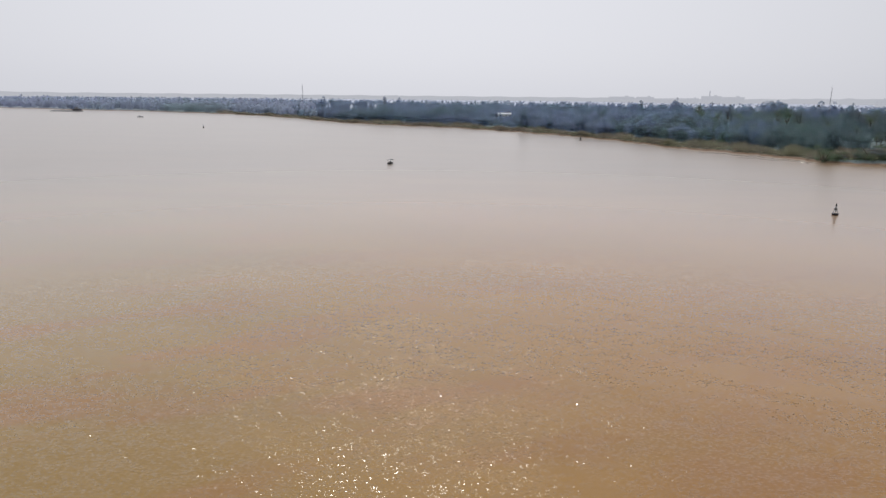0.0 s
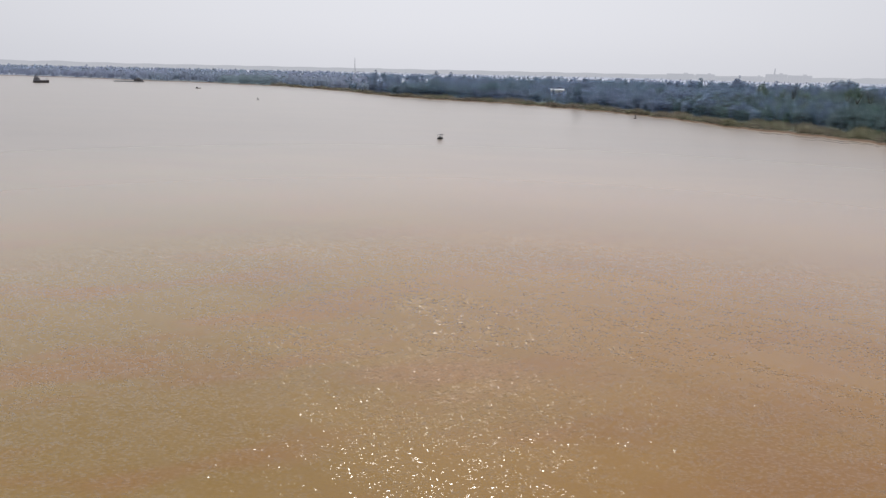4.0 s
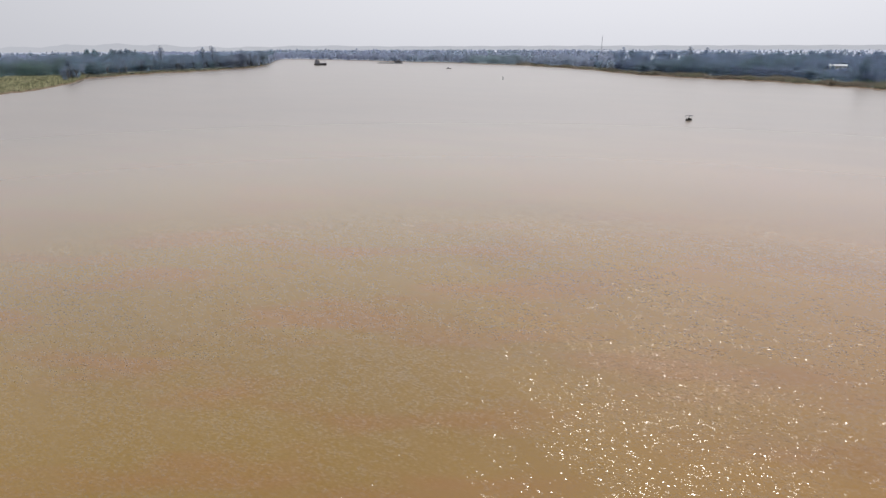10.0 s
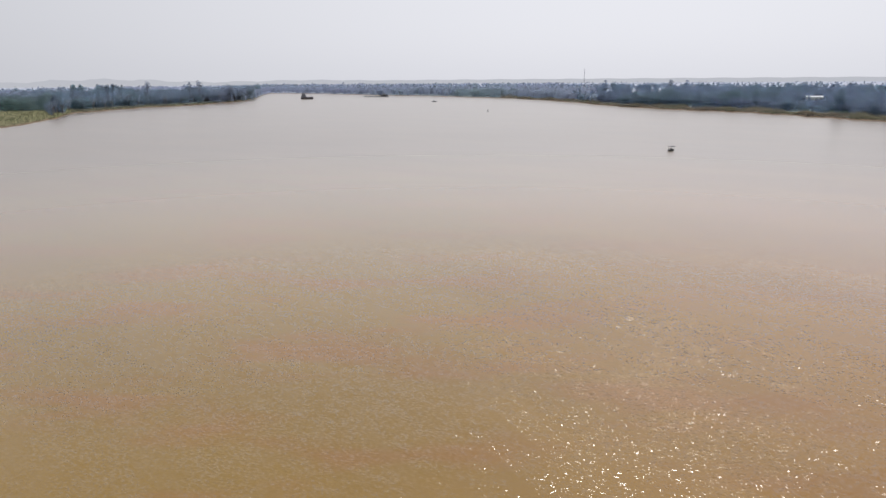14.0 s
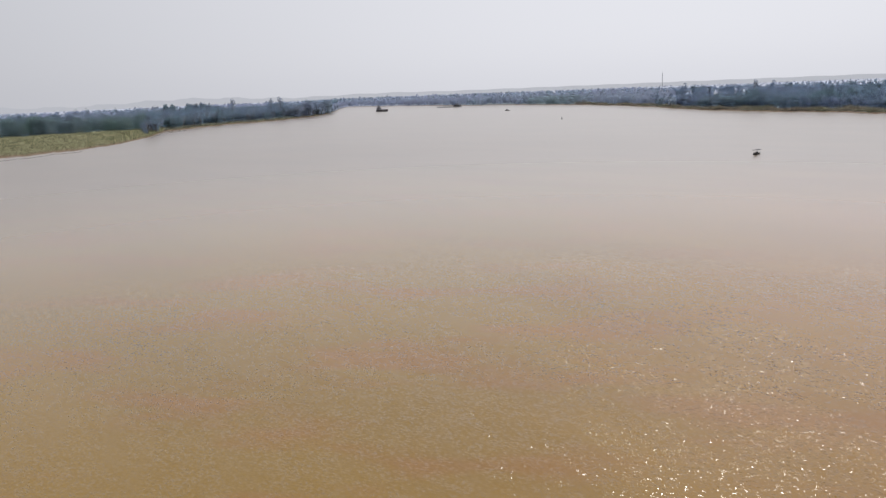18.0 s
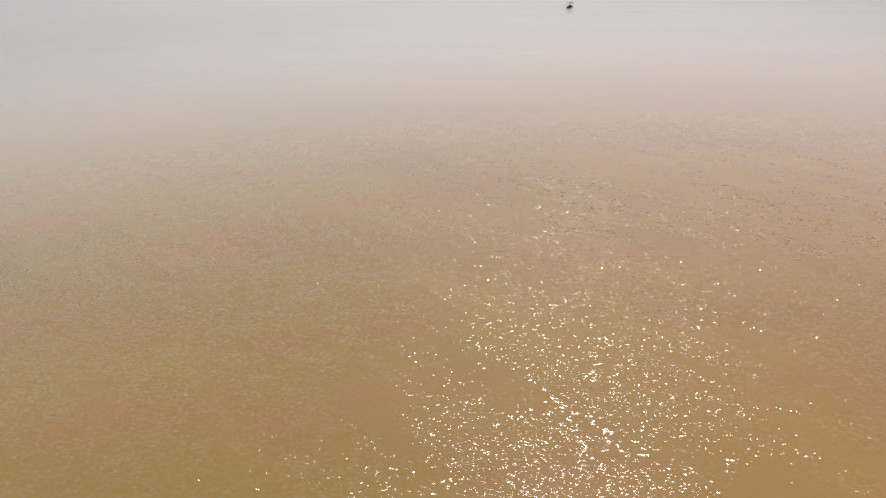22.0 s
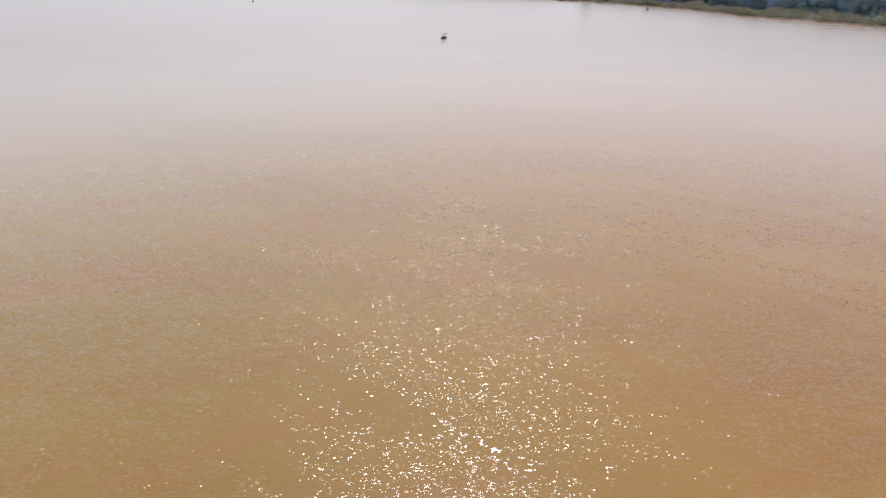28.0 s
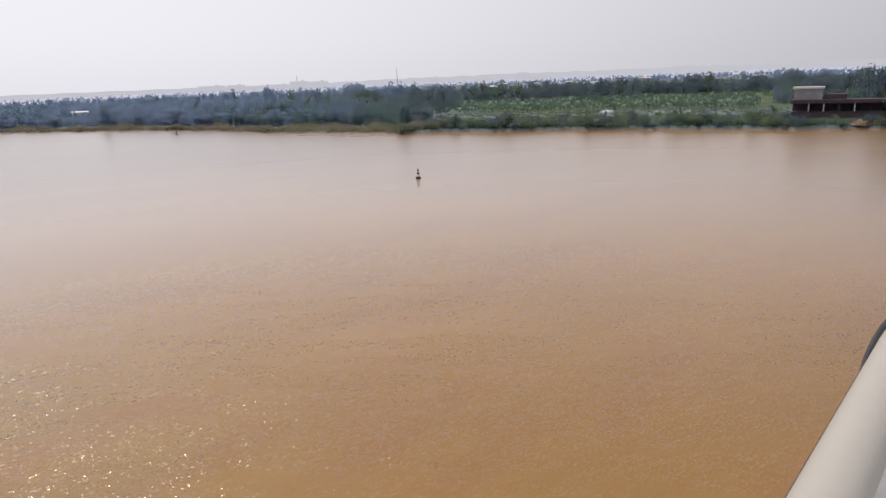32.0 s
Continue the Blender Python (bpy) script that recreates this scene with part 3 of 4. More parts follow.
cargo_ship()
barge()
skiff(-25.75, 800, 10, "low dark open boat on the river", 6.0)

# ---- mud bars that break the surface off the banks ----
def mud_bar(az0, az1, off, width, height, label):
    """A long low bar that follows the shore some metres out."""
    n = 60
    vs, fs = [], []
    for k in range(n + 1):
        u = k / n
        a = az0 + (az1 - az0) * u
        mid = float(shore(a)) - off * (1 - 0.55 * u) + 1.2 * math.sin(a * 3.1)
        w = width * (0.25 + math.sin(math.pi * min(1, max(0, u))) ** 0.6) * (0.75 + 0.35 * math.sin(a * 7.3))
        for q, z in ((-0.5, -0.25), (-0.2, height), (0.2, height * 0.9), (0.5, -0.25)):
            x, y = polar(a, mid + q * w)
            vs.append((float(x), float(y), z))
    for k in range(n):
        for j in range(3):
            fs.append((4 * k + j, 4 * k + j + 1, 4 * k + j + 5, 4 * k + j + 4))
    return tagged(sheet("mud_bar", vs, fs, "mud", smooth=True), label, "mud bar")


mud_bar(-74, -60.5, 34, 6, 0.16, "long dark mud bar off the sedge meadow")
mud_bar(-55.6, -53.2, 22, 16, 0.12, "flat mud bar off the meadow's tip")
mud_bar(-54.6, -52.6, 46, 10, 0.08, "narrow mud bar off the meadow's tip")
mud_bar(20.5, 29.2, 13, 3.0, 0.14, "thin dark mud bar below the reeds")
mud_bar(23.5, 28.6, 24, 2.2, 0.1, "outer thin mud bar below the reeds")
mud_bar(-4.0, 2.5, 9, 6, 0.1, "thin dark mud bar below the reeds")
mud_bar(6.0, 9.5, 9, 5, 0.1, "thin dark mud bar below the reeds")

# ---- plants ----
rng = np.random.default_rng(7)


def leaf_cloud(blobs, count, size, seed, flat=0.75, skin=False):
    """Leaf clumps as bent quads, thick near the skin of several ellipsoids: vertices and faces."""
    g = np.random.default_rng(seed)
    blobs = np.array(blobs, float)
    share = blobs[:, 3] * blobs[:, 4]
    pick = g.choice(len(blobs), count, p=share / share.sum())
    d = g.normal(size=(count, 3))
    d /= np.linalg.norm(d, axis=1)[:, None]
    rad = g.uniform(0.72, 1.15, count) if skin else g.uniform(0.55, 1.08, count) ** 0.6
    b = blobs[pick]
    c = b[:, :3] + d * rad[:, None] * np.stack([b[:, 3], b[:, 3], b[:, 4]], -1)
    n = d * [1, 1, 0.6] + g.normal(size=(count, 3)) * 0.22 if skin else d + [0, 0, 0.5] + g.normal(size=(count, 3)) * 0.55
    n /= np.linalg.norm(n, axis=1)[:, None]
    u = np.cross(n, g.normal(size=(count, 3)))
    u /= np.linalg.norm(u, axis=1)[:, None]
    v = np.cross(n, u)
    s = (size * g.uniform(0.6, 1.3, count))[:, None]
    quad = np.stack([c - u * s, c - v * s * flat + n * s * 0.2, c + u * s, c + v * s * flat + n * s * 0.2], 1)
    return quad.reshape(-1, 3), np.arange(count * 4).reshape(-1, 4)


def soften(ob, mid):
    """Shades a crown as one soft mass lit from the sky, not leaf by leaf."""
    v = np.array([p.co[:] for p in ob.data.vertices]) - [0, 0, mid]
    n = v / (np.linalg.norm(v, axis=1)[:, None] + 1e-6) * 0.7 + [0, 0, 0.75]
    ob.data.shade_smooth()
    ob.data.normals_split_custom_set_from_vertices((n / np.linalg.norm(n, axis=1)[:, None]).tolist())
    return ob


def crown_blobs(kind, seed):
    """Blobs (x, y, z, radius, half height) of a crown of about 10 m."""
    g = np.random.default_rng(seed)
    if kind == "round":
        out = [(0, 0, 6.6, 2.4, 2.0)]
        for k in range(7):
            a, q = k * 0.9 + g.uniform(0, 0.5), g.uniform(1.4, 2.6)
            out.append((q * math.cos(a), q * math.sin(a), g.uniform(4.2, 8.6), g.uniform(1.1, 1.9), g.uniform(0.9, 1.5)))
    elif kind == "tall":
        out = [(g.uniform(-0.7, 0.7), g.uniform(-0.7, 0.7), z, w, 1.3) for z, w in ((4.2, 1.3), (5.6, 1.8), (7.0, 1.7), (8.3, 1.4), (9.4, 0.8))]
    elif kind == "feather":
        out = [(g.uniform(-1.6, 1.6), g.uniform(-1.6, 1.6), g.uniform(3.0, 9.2), g.uniform(0.7, 1.3), g.uniform(0.6, 1.1)) for k in range(9)]
    else:
        out = [(0, 0, 1.2, 1.6, 1.2)] + [(g.uniform(-1.7, 1.7), g.uniform(-1.7, 1.7), g.uniform(0.8, 2.4), g.uniform(0.7, 1.3), g.uniform(0.6, 1.0)) for k in range(6)]
    return out


def tree(kind, material, seed, label, leaves=330, size=0.42):
    ob = thing("tree", pose(0, 0, 0), label, "tree", "bank trees")
    blobs = crown_blobs(kind, seed)
    bm = bmesh.new()
    g = random.Random(seed)
    rod(bm, (0, 0, -0.4), (g.uniform(-0.3, 0.3), g.uniform(-0.3, 0.3), 4.5), 0.26, 0.15, 7)
    for b in blobs[1:6]:
        rod(bm, (0, 0, 3.2), b[:3], 0.11, 0.04, 5)
    part("trunk", bm, "bark", ob)
    v, f = leaf_cloud(blobs, leaves, size, seed)
    soften(sheet("crown", v, f, material, ob), 4.0)
    return ob


def bush(material, seed, label):
    ob = thing("bush", pose(0, 0, 0), label, "bush", "bank bushes")
    blobs = crown_blobs("bush", seed)
    bm = bmesh.new()
    for b in blobs[1:]:
        rod(bm, (0, 0, -0.3), b[:3], 0.06, 0.02, 5)
    part("stems", bm, "bark", ob)
    v, f = leaf_cloud(blobs, 260, 0.3, seed)
    soften(sheet("leaves", v, f, material, ob), 0.5)
    return ob


def banana(seed):
    ob = thing("banana_plant", pose(0, 0, 0), "tall green banana plant with arching leaves in the plantation", "banana plant", "banana plantation")
    g = random.Random(seed)
    part("stem", rod(bmesh.new(), (0, 0, -0.3), (0.05, 0, 2.2), 0.16, 0.09, 7), "banana", ob)
    verts, faces = [], []
    for k in range(8):
        a, up, n = k * 2.4 + g.uniform(-0.3, 0.3), g.uniform(0.75, 1.4), 5
        base = len(verts)
        for s in range(n):
            u = s / (n - 1)
            q, z = 2.1 * u * math.cos(up * 0.75), 1.7 + 3.1 * u * math.sin(up) - 1.3 * u * u
            w = 0.36 * math.sin(math.pi * min(0.95, u + 0.12))
            for side in (-1, 1):
                verts.append((q * math.cos(a) - side * w * math.sin(a), q * math.sin(a) + side * w * math.cos(a), z - 0.05 * side))
        faces += [(base + 2 * s, base + 2 * s + 1, base + 2 * s + 3, base + 2 * s + 2) for s in range(n - 1)]
    sheet("leaves", verts, faces, "banana", ob)
    return ob


def stand(az, r, scale, turn):
    x, y = polar(az, r)
    return pose(float(x), float(y), float(lie(az, r)) - 0.05, rz=turn) @ Matrix.Scale(scale, 4)


def plant_all(kinds, places):
    """Puts a kind of plant at each place (bearing, distance, scale): the first of each kind is moved there, the rest are copies."""
    used = set()
    for k, (az, r, s) in enumerate(places):
        ob = kinds[k % len(kinds)]
        m = stand(az, r, s, float(rng.uniform(0, 360)))
        if ob.name in used:
            copy_thing(ob, pose(0, 0, 0)).matrix_basis = m
        else:
            ob.matrix_basis = m
            used.add(ob.name)


# trees and bushes that stand clear on the near right bank
near_trees = [tree("round", "leaf_near", 11, "broad green tree on the river bank"), tree("round", "leaf_dark", 12, "dark green spreading tree on the river bank"),
              tree("tall", "leaf_near", 13, "slender green tree on the river bank"), tree("feather", "leaf_near", 14, "light feathery tree on the river bank"),
              tree("round", "leaf_near", 15, "green bushy tree on the river bank"), tree("tall", "leaf_dark", 16, "tall dark tree on the river bank")]
spots_near = []
for k in range(70):
    az = rng.uniform(20, 69)
    spots_near.append((az, shore(az) + rng.uniform(150, 240) + (110 if 34 < az < 61 else 0), rng.uniform(0.9, 1.9)))
for k in range(34):
    az = rng.uniform(22, 35)
    spots_near.append((az, shore(az) + rng.uniform(45, 110), rng.uniform(0.55, 0.95)))
for k in range(16):
    az = rng.uniform(35, 60)
    spots_near.append((az, shore(az) + rng.uniform(16, 45), rng.uniform(0.35, 0.6)))
for k in range(14):
    az = rng.uniform(66.5, 71)
    spots_near.append((az, shore(az) + rng.uniform(20, 60), rng.uniform(1.0, 1.6)))
plant_all(near_trees, spots_near)
big_trees = [tree("round", "leaf_deep", 17, "very large dark tree beside the pump house", 520, 0.34)]
plant_all(big_trees, [(66.9, 358, 2.2), (67.7, 340, 2.5), (68.5, 345, 2.6), (69.4, 338, 2.4), (67.3, 375, 2.6)])
plant_all([bush("leaf_dark", 24, "large dark rounded bush at the water's edge"), bush("leaf_near", 25, "large leafy green bush at the water's edge")],
          [(az, float(shore(az)) + d, k) for az, d, k in ((34.4, 9, 2.3), (36.6, 10, 2.0), (38.9, 8, 2.6), (41.2, 9, 2.1), (43.6, 12, 1.9), (45.9, 8, 2.7), (49.4, 10, 2.0), (52.8, 13, 2.9), (54.9, 9, 2.1), (58.6, 10, 2.4), (60.9, 9, 2.0))])
plant_all([tree("round", "banana", 18, "small yellow-green tree on the pump house terrace")], [(64.9, 352, 1.25), (65.4, 356, 1.1)])

bushes = [bush("leaf_near", 21, "rounded green bush at the water's edge"), bush("leaf_dark", 22, "dark bush at the water's edge"), bush("leaf_near", 23, "loose green bush on the bank")]
spots_bush = []
for k in range(120):
    az = 29.6 + (k + rng.uniform(-0.6, 0.6)) * 0.32
    spots_bush.append((az, shore(az) + rng.uniform(2.5, 9), rng.uniform(0.7, 1.4) * (1.7 if k % 5 == 0 else 1.0)))
for k in range(60):
    az = rng.uniform(30, 62)
    spots_bush.append((az, shore(az) + rng.uniform(12, 50), rng.uniform(0.6, 1.3)))
for k in range(30):
    az = rng.uniform(-2, 29)
    spots_bush.append((az, shore(az) + rng.uniform(18, 45), rng.uniform(0.6, 1.2)))
plant_all(bushes, spots_bush)

bananas = [banana(31), banana(32), banana(33)]
spots_ban = []
for k in range(270):
    az = rng.uniform(35, 59)
    spots_ban.append((az, shore(az) + rng.uniform(104, 160), rng.uniform(0.9, 1.4)))
plant_all(bananas, spots_ban)

# the rest of the plantation, joined
rows_az, rows_r, rows_s = [], [], []
for k in range(2000):
    a = rng.uniform(33.5, 59)
    rows_az.append(a)
    rows_r.append(float(shore(a)) + rng.uniform(104, 250))
    rows_s.append(rng.uniform(0.8, 1.3) + (0.35 if rng.uniform() > 0.8 else 0.0))
src = next(c for c in bananas[0].children if c.name.startswith("leaves")).data
v0 = np.array([v.co[:] for v in src.vertices])
f0 = np.array([p.vertices[:] for p in src.polygons])
px, py = polar(np.array(rows_az), np.array(rows_r))
pz = lie(np.array(rows_az), np.array(rows_r))
rows = {"banana": ([], []), "banana_glint": ([], [])}
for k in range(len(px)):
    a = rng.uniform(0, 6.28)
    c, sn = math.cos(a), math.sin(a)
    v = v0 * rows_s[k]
    # every sixth plant takes the leaf colour with painted glints
    vs, fs = rows["banana_glint" if k % 6 == 0 else "banana"]
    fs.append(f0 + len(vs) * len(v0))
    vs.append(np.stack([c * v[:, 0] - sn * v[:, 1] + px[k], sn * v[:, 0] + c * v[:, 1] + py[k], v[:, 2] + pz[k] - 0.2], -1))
for (mat, (vs, fs)), text in zip(rows.items(), ("dense rows of green banana plants in the plantation", "banana plants with sun glints painted as pale leaves in the plantation")):
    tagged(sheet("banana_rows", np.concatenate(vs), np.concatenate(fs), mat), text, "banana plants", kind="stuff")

# left bank: trees along the meadow's back edge and the point
left_trees = [tree("round", "leaf_mist", 41, "rounded haze-greyed tree on the far bank"), tree("round", "leaf_mist", 42, "dense haze-greyed tree on the far bank"), tree("tall", "leaf_mist", 43, "tall narrow tree above the far bank wood")]
spots_left = []
for k in range(66):
    az = rng.uniform(-56, -41.2)
    spots_left.append((az, shore(az) + rng.uniform(18, 60), rng.uniform(0.8, 1.5)))
for k in range(50):
    az = rng.uniform(-72, -56)
    spots_left.append((az, shore(az) + meadow_depth(az) + rng.uniform(60, 150), rng.uniform(0.7, 1.4)))
for k in range(16):
    az = rng.uniform(-43.2, -40.9)
    spots_left.append((az, shore(az) + rng.uniform(14, 50), rng.uniform(1.2, 1.8)))
plant_all(left_trees, spots_left)
giants = [tree("tall", "leaf_mist", 44, "very tall slim tree standing above the far bank wood")]
plant_all(giants, [(-49.0, 830, 2.4), (-45.9, 850, 2.2), (-45.2, 850, 2.4), (-6.07, 900, 2.1)])


def dome(blobs, seed):
    """The leafy body of a crown: a lumpy closed shell just inside its outermost leaves: vertices and quads."""
    g = np.random.default_rng(seed)
    blobs = np.array(blobs, float)
    d = g.normal(size=(60, 3))
    d /= np.linalg.norm(d, axis=1)[:, None]
    skin = (blobs[:, None, :3] + d[None] * np.stack([blobs[:, 3], blobs[:, 3], blobs[:, 4]], -1)[:, None]).reshape(-1, 3)
    mid = np.array([0, 0, blobs[:, 2].mean() * 0.85])
    out = skin - mid
    far = np.linalg.norm(out, axis=1)
    out /= far[:, None]
    verts = []
    for up in (-0.75, 0.05, 0.6, 1.2):
        for k in range(6):
            a = (k + 0.4 * g.uniform(-1, 1)) * math.pi / 3
            way = np.array([math.cos(a) * math.cos(up), math.sin(a) * math.cos(up), math.sin(up)])
            near = far[out @ way > 0.86]
            if up < -0.5:  # boughs and undergrowth reach the ground
                verts.append(np.array([way[0], way[1], 0]) * np.percentile(np.hypot(skin[:, 0], skin[:, 1]), 80) * 1.15 + [0, 0, 1.2])
                continue
            verts.append(mid + way * (near.max() if len(near) else far.mean()) * g.uniform(0.62, 0.78))
    faces = [(6 * j + k, 6 * j + (k + 1) % 6, 6 * j + 6 + (k + 1) % 6, 6 * j + 6 + k) for j in range(3) for k in range(6)]
    faces += [(18, 19, 20, 21), (18, 21, 22, 23)]
    return np.array(verts), np.array(faces)


def woods(name, label, material, spread, protos, size, count):
    """A wood of many crowns, joined: spread() gives bearings, distances and scales."""
    az, r, s = spread(count)
    x, y = polar(az, r)
    z = lie(az, r) - 0.3
    kinds = []
    for n, k in enumerate(protos):
        blobs = crown_blobs(k, 50 + n)
        v, f = leaf_cloud(blobs, int(size[0] * 0.8), size[1], 60 + n, skin=True)
        body, quads = dome(blobs, 70 + n)
        v = np.concatenate([v, body])
        soft = v - [0, 0, blobs[0][2] * 0.6]
        soft = soft / (np.linalg.norm(soft, axis=1)[:, None] + 1e-6) * 0.7 + [0, 0, 0.75]
        kinds.append((v, np.concatenate([f, quads + len(v) - len(body)]), soft / np.linalg.norm(soft, axis=1)[:, None]))
    vs, fs, ns, base = [], [], [], 0
    which = rng.integers(0, len(kinds), len(az))
    turn = rng.uniform(0, 2 * math.pi, len(az))
    for n, (v, f, soft) in enumerate(kinds):
        i = np.nonzero(which == n)[0]
        c, sn = np.cos(turn[i])[:, None], np.sin(turn[i])[:, None]
        sc = s[i][:, None]
        vx = (c * v[:, 0] - sn * v[:, 1]) * sc * 1.15 + x[i][:, None]
        vy = (sn * v[:, 0] + c * v[:, 1]) * sc * 1.15 + y[i][:, None]
        vz = (v[:, 2] - 1.5) * sc + z[i][:, None]
        vs.append(np.stack([vx, vy, vz], -1).reshape(-1, 3))
        ns.append(np.stack([c * soft[:, 0] - sn * soft[:, 1], sn * soft[:, 0] + c * soft[:, 1], soft[:, 2] + 0 * sc], -1).reshape(-1, 3))
        fs.append((f[None] + (np.arange(len(i)) * len(v))[:, None, None] + base).reshape(-1, 4))
        base += len(i) * len(v)
    vs, fs = np.concatenate(vs), np.concatenate(fs)
    me = bpy.data.meshes.new(name)
    me.vertices.add(len(vs))
    me.vertices.foreach_set("co", vs.ravel())
    me.loops.add(fs.size)
    me.loops.foreach_set("vertex_index", fs.ravel().astype(np.int32))
    me.polygons.add(len(fs))
    me.polygons.foreach_set("loop_start", np.arange(0, fs.size, 4, dtype=np.int32))
    me.update(calc_edges=True)
    me.shade_smooth()
    # a crown is shaded as one soft mass, not leaf by leaf
    me.normals_split_custom_set_from_vertices(np.concatenate(ns).tolist())
    me.materials.append(M[material])
    return tagged(new(name, me), label, "wood", kind="stuff")


def keep_clear(az, r):
    """Open ground: the plantation, the yard round the pump house and the line of sight to the white roof."""
    d = r - shore(az)
    shut = ((az > 34.5) & (az < 60) & (d < np.where(az > 50, 320, 250))) | ((az > 61) & (az < 66.5) & (d < 120))
    shut |= (np.abs(az - 4.4) < 1.1) & (r > 655) & (r < 715)
    return ~shut


def band(a0, a1, d0, d1, s0, s1, power=1.0):
    def spread(count):
        az = rng.uniform(a0, a1, count)
        r = shore(az) + d0 + (d1 - d0) * rng.uniform(0, 1, count) ** power
        ok = keep_clear(az, r)
        near_roof = np.where((np.abs(az - 4.4) < 1.5) & (r < 660), 0.6, 1.0)[ok]
        return az[ok], r[ok], rng.uniform(s0, s1, count)[ok] * near_roof * np.where(rng.uniform(0, 1, count)[ok] > 0.94, 1.45, 1.0)
    return spread


def left_scrub(count):
    az = rng.uniform(-74, -56, count)
    r = shore(az) + meadow_depth(az) + rng.uniform(0, 1, count) * 240
    return az, r, rng.uniform(0.7, 1.9, count) * np.where(rng.uniform(0, 1, count) > 0.9, 1.5, 1.0)


def field_scrub(count):
    az = rng.uniform(29.5, 64, count)
    d = rng.uniform(8, 104, count)
    keep = (np.sin(az * 2.1 + d * 0.09) > 0.25) | (d > 94)
    return az[keep], (shore(az) + d)[keep], rng.uniform(0.45, 1.05, count)[keep]


woods("wood_behind_reeds_green", "dense green wood behind the reed bank", "leaf_mid_haze", band(12, 32, 30, 180, 0.55, 1.15), ("round", "feather", "bush", "round", "tall"), (110, 0.68), 1100)
woods("wood_behind_reeds", "dense haze-greyed wood behind the reed bank", "leaf_haze", band(-14, 14, 26, 190, 0.6, 1.25), ("round", "feather", "round", "tall"), (100, 0.75), 1500)
woods("wood_inland", "deep haze-greyed wood inland of the right bank", "leaf_haze", band(-6, 24, 180, 650, 0.75, 1.2), ("round", "tall", "feather", "round"), (60, 0.85), 2100)
woods("wood_inland_green", "deep green wood behind the plantation", "leaf_mid_haze", band(20, 74, 150, 480, 0.55, 1.2), ("round", "tall", "feather", "round"), (80, 0.72), 2200)
woods("wood_inland_back", "green wood further inland", "leaf_mid_haze", band(24, 74, 400, 700, 0.75, 1.15), ("round", "tall", "feather", "round"), (36, 1.2), 1200)
woods("dark_grove", "dark dense grove near the shore", "leaf_soft_haze", band(-9.8, -6.6, 22, 60, 1.0, 1.4), ("round", "round", "feather"), (80, 0.85), 34)
woods("dark_grove", "dark dense grove near the shore", "leaf_soft_haze", band(-3.6, -0.6, 30, 70, 1.0, 1.4), ("round", "round", "feather"), (80, 0.85), 30)
woods("dark_grove", "dark dense grove behind the reeds", "leaf_dark", band(21.5, 27.5, 60, 110, 0.7, 1.1), ("round", "round", "feather"), (80, 0.7), 60)
woods("dark_grove", "dark dense grove behind the plantation", "leaf_dark", band(43, 48, 255, 290, 0.9, 1.4), ("round", "tall"), (80, 0.75), 24)
woods("dark_grove", "dark dense grove beside the pump house", "leaf_dark", band(50, 60, 322, 360, 1.0, 1.5), ("round", "tall"), (80, 0.75), 40)
woods("tall_belt", "tall ragged dark trees behind the plantation", "leaf_dark", band(31, 66, 180, 430, 1.2, 1.8), ("round", "feather", "tall", "round"), (100, 0.75), 240)
woods("meadow_scrub", "low green scrub behind the sedge meadow", "leaf_mid_haze", left_scrub, ("bush", "bush", "round"), (60, 0.6), 1500)
woods("plantation_scrub", "low green scrub on the bank before the plantation", "leaf_near", field_scrub, ("bush", "bush"), (46, 0.45), 1400)
woods("wood_distance", "hazy blue-grey wood stretching to the horizon", "leaf_far_haze", band(-16, 50, 600, 1500, 0.65, 1.15), ("round", "tall", "round", "feather"), (7, 0.95), 2200)
woods("wood_distance", "hazy grey-green wood behind the town", "leaf_haze", band(48, 74, 600, 1500, 0.65, 1.15), ("round", "tall", "round", "feather"), (16, 0.95), 1000)
woods("wood_far_inland", "hazy blue-grey wood behind the far bank", "leaf_far_haze", band(-44, -14, 240, 1500, 0.85, 1.3), ("round", "tall", "round", "feather"), (6, 1.0), 1900)
woods("wood_left_distance", "hazy blue-grey wood behind the left bank", "leaf_far_haze", band(-76, -40.5, 380, 1600, 0.85, 1.25), ("round", "tall", "round", "feather"), (6, 1.0), 1900)
woods("skyline_trees", "tall ragged trees above the wood's skyline", "leaf_haze", band(-12, 36, 330, 700, 1.3, 1.75), ("round", "feather", "tall"), (80, 0.85), 170)
woods("skyline_grove", "dark domed grove on the skyline", "leaf_haze", band(25.0, 26.6, 560, 620, 1.7, 2.1), ("round", "round"), (90, 1.0), 12)
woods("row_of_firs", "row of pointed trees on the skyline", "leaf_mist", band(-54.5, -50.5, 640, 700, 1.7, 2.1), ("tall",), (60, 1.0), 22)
woods("wood_far_bank", "distant wood along the far bank upstream", "leaf_far_haze", band(-42, -12, 18, 260, 0.9, 1.35), ("round", "round", "tall", "feather"), (8, 0.95), 2300)
woods("wood_left_bank", "haze-greyed wood on the left bank", "leaf_mist", band(-56, -40.5, 30, 420, 0.95, 1.5), ("round", "round", "feather"), (30, 0.9), 1200)
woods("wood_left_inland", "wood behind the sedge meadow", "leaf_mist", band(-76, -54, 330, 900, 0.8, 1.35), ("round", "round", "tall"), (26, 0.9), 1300)

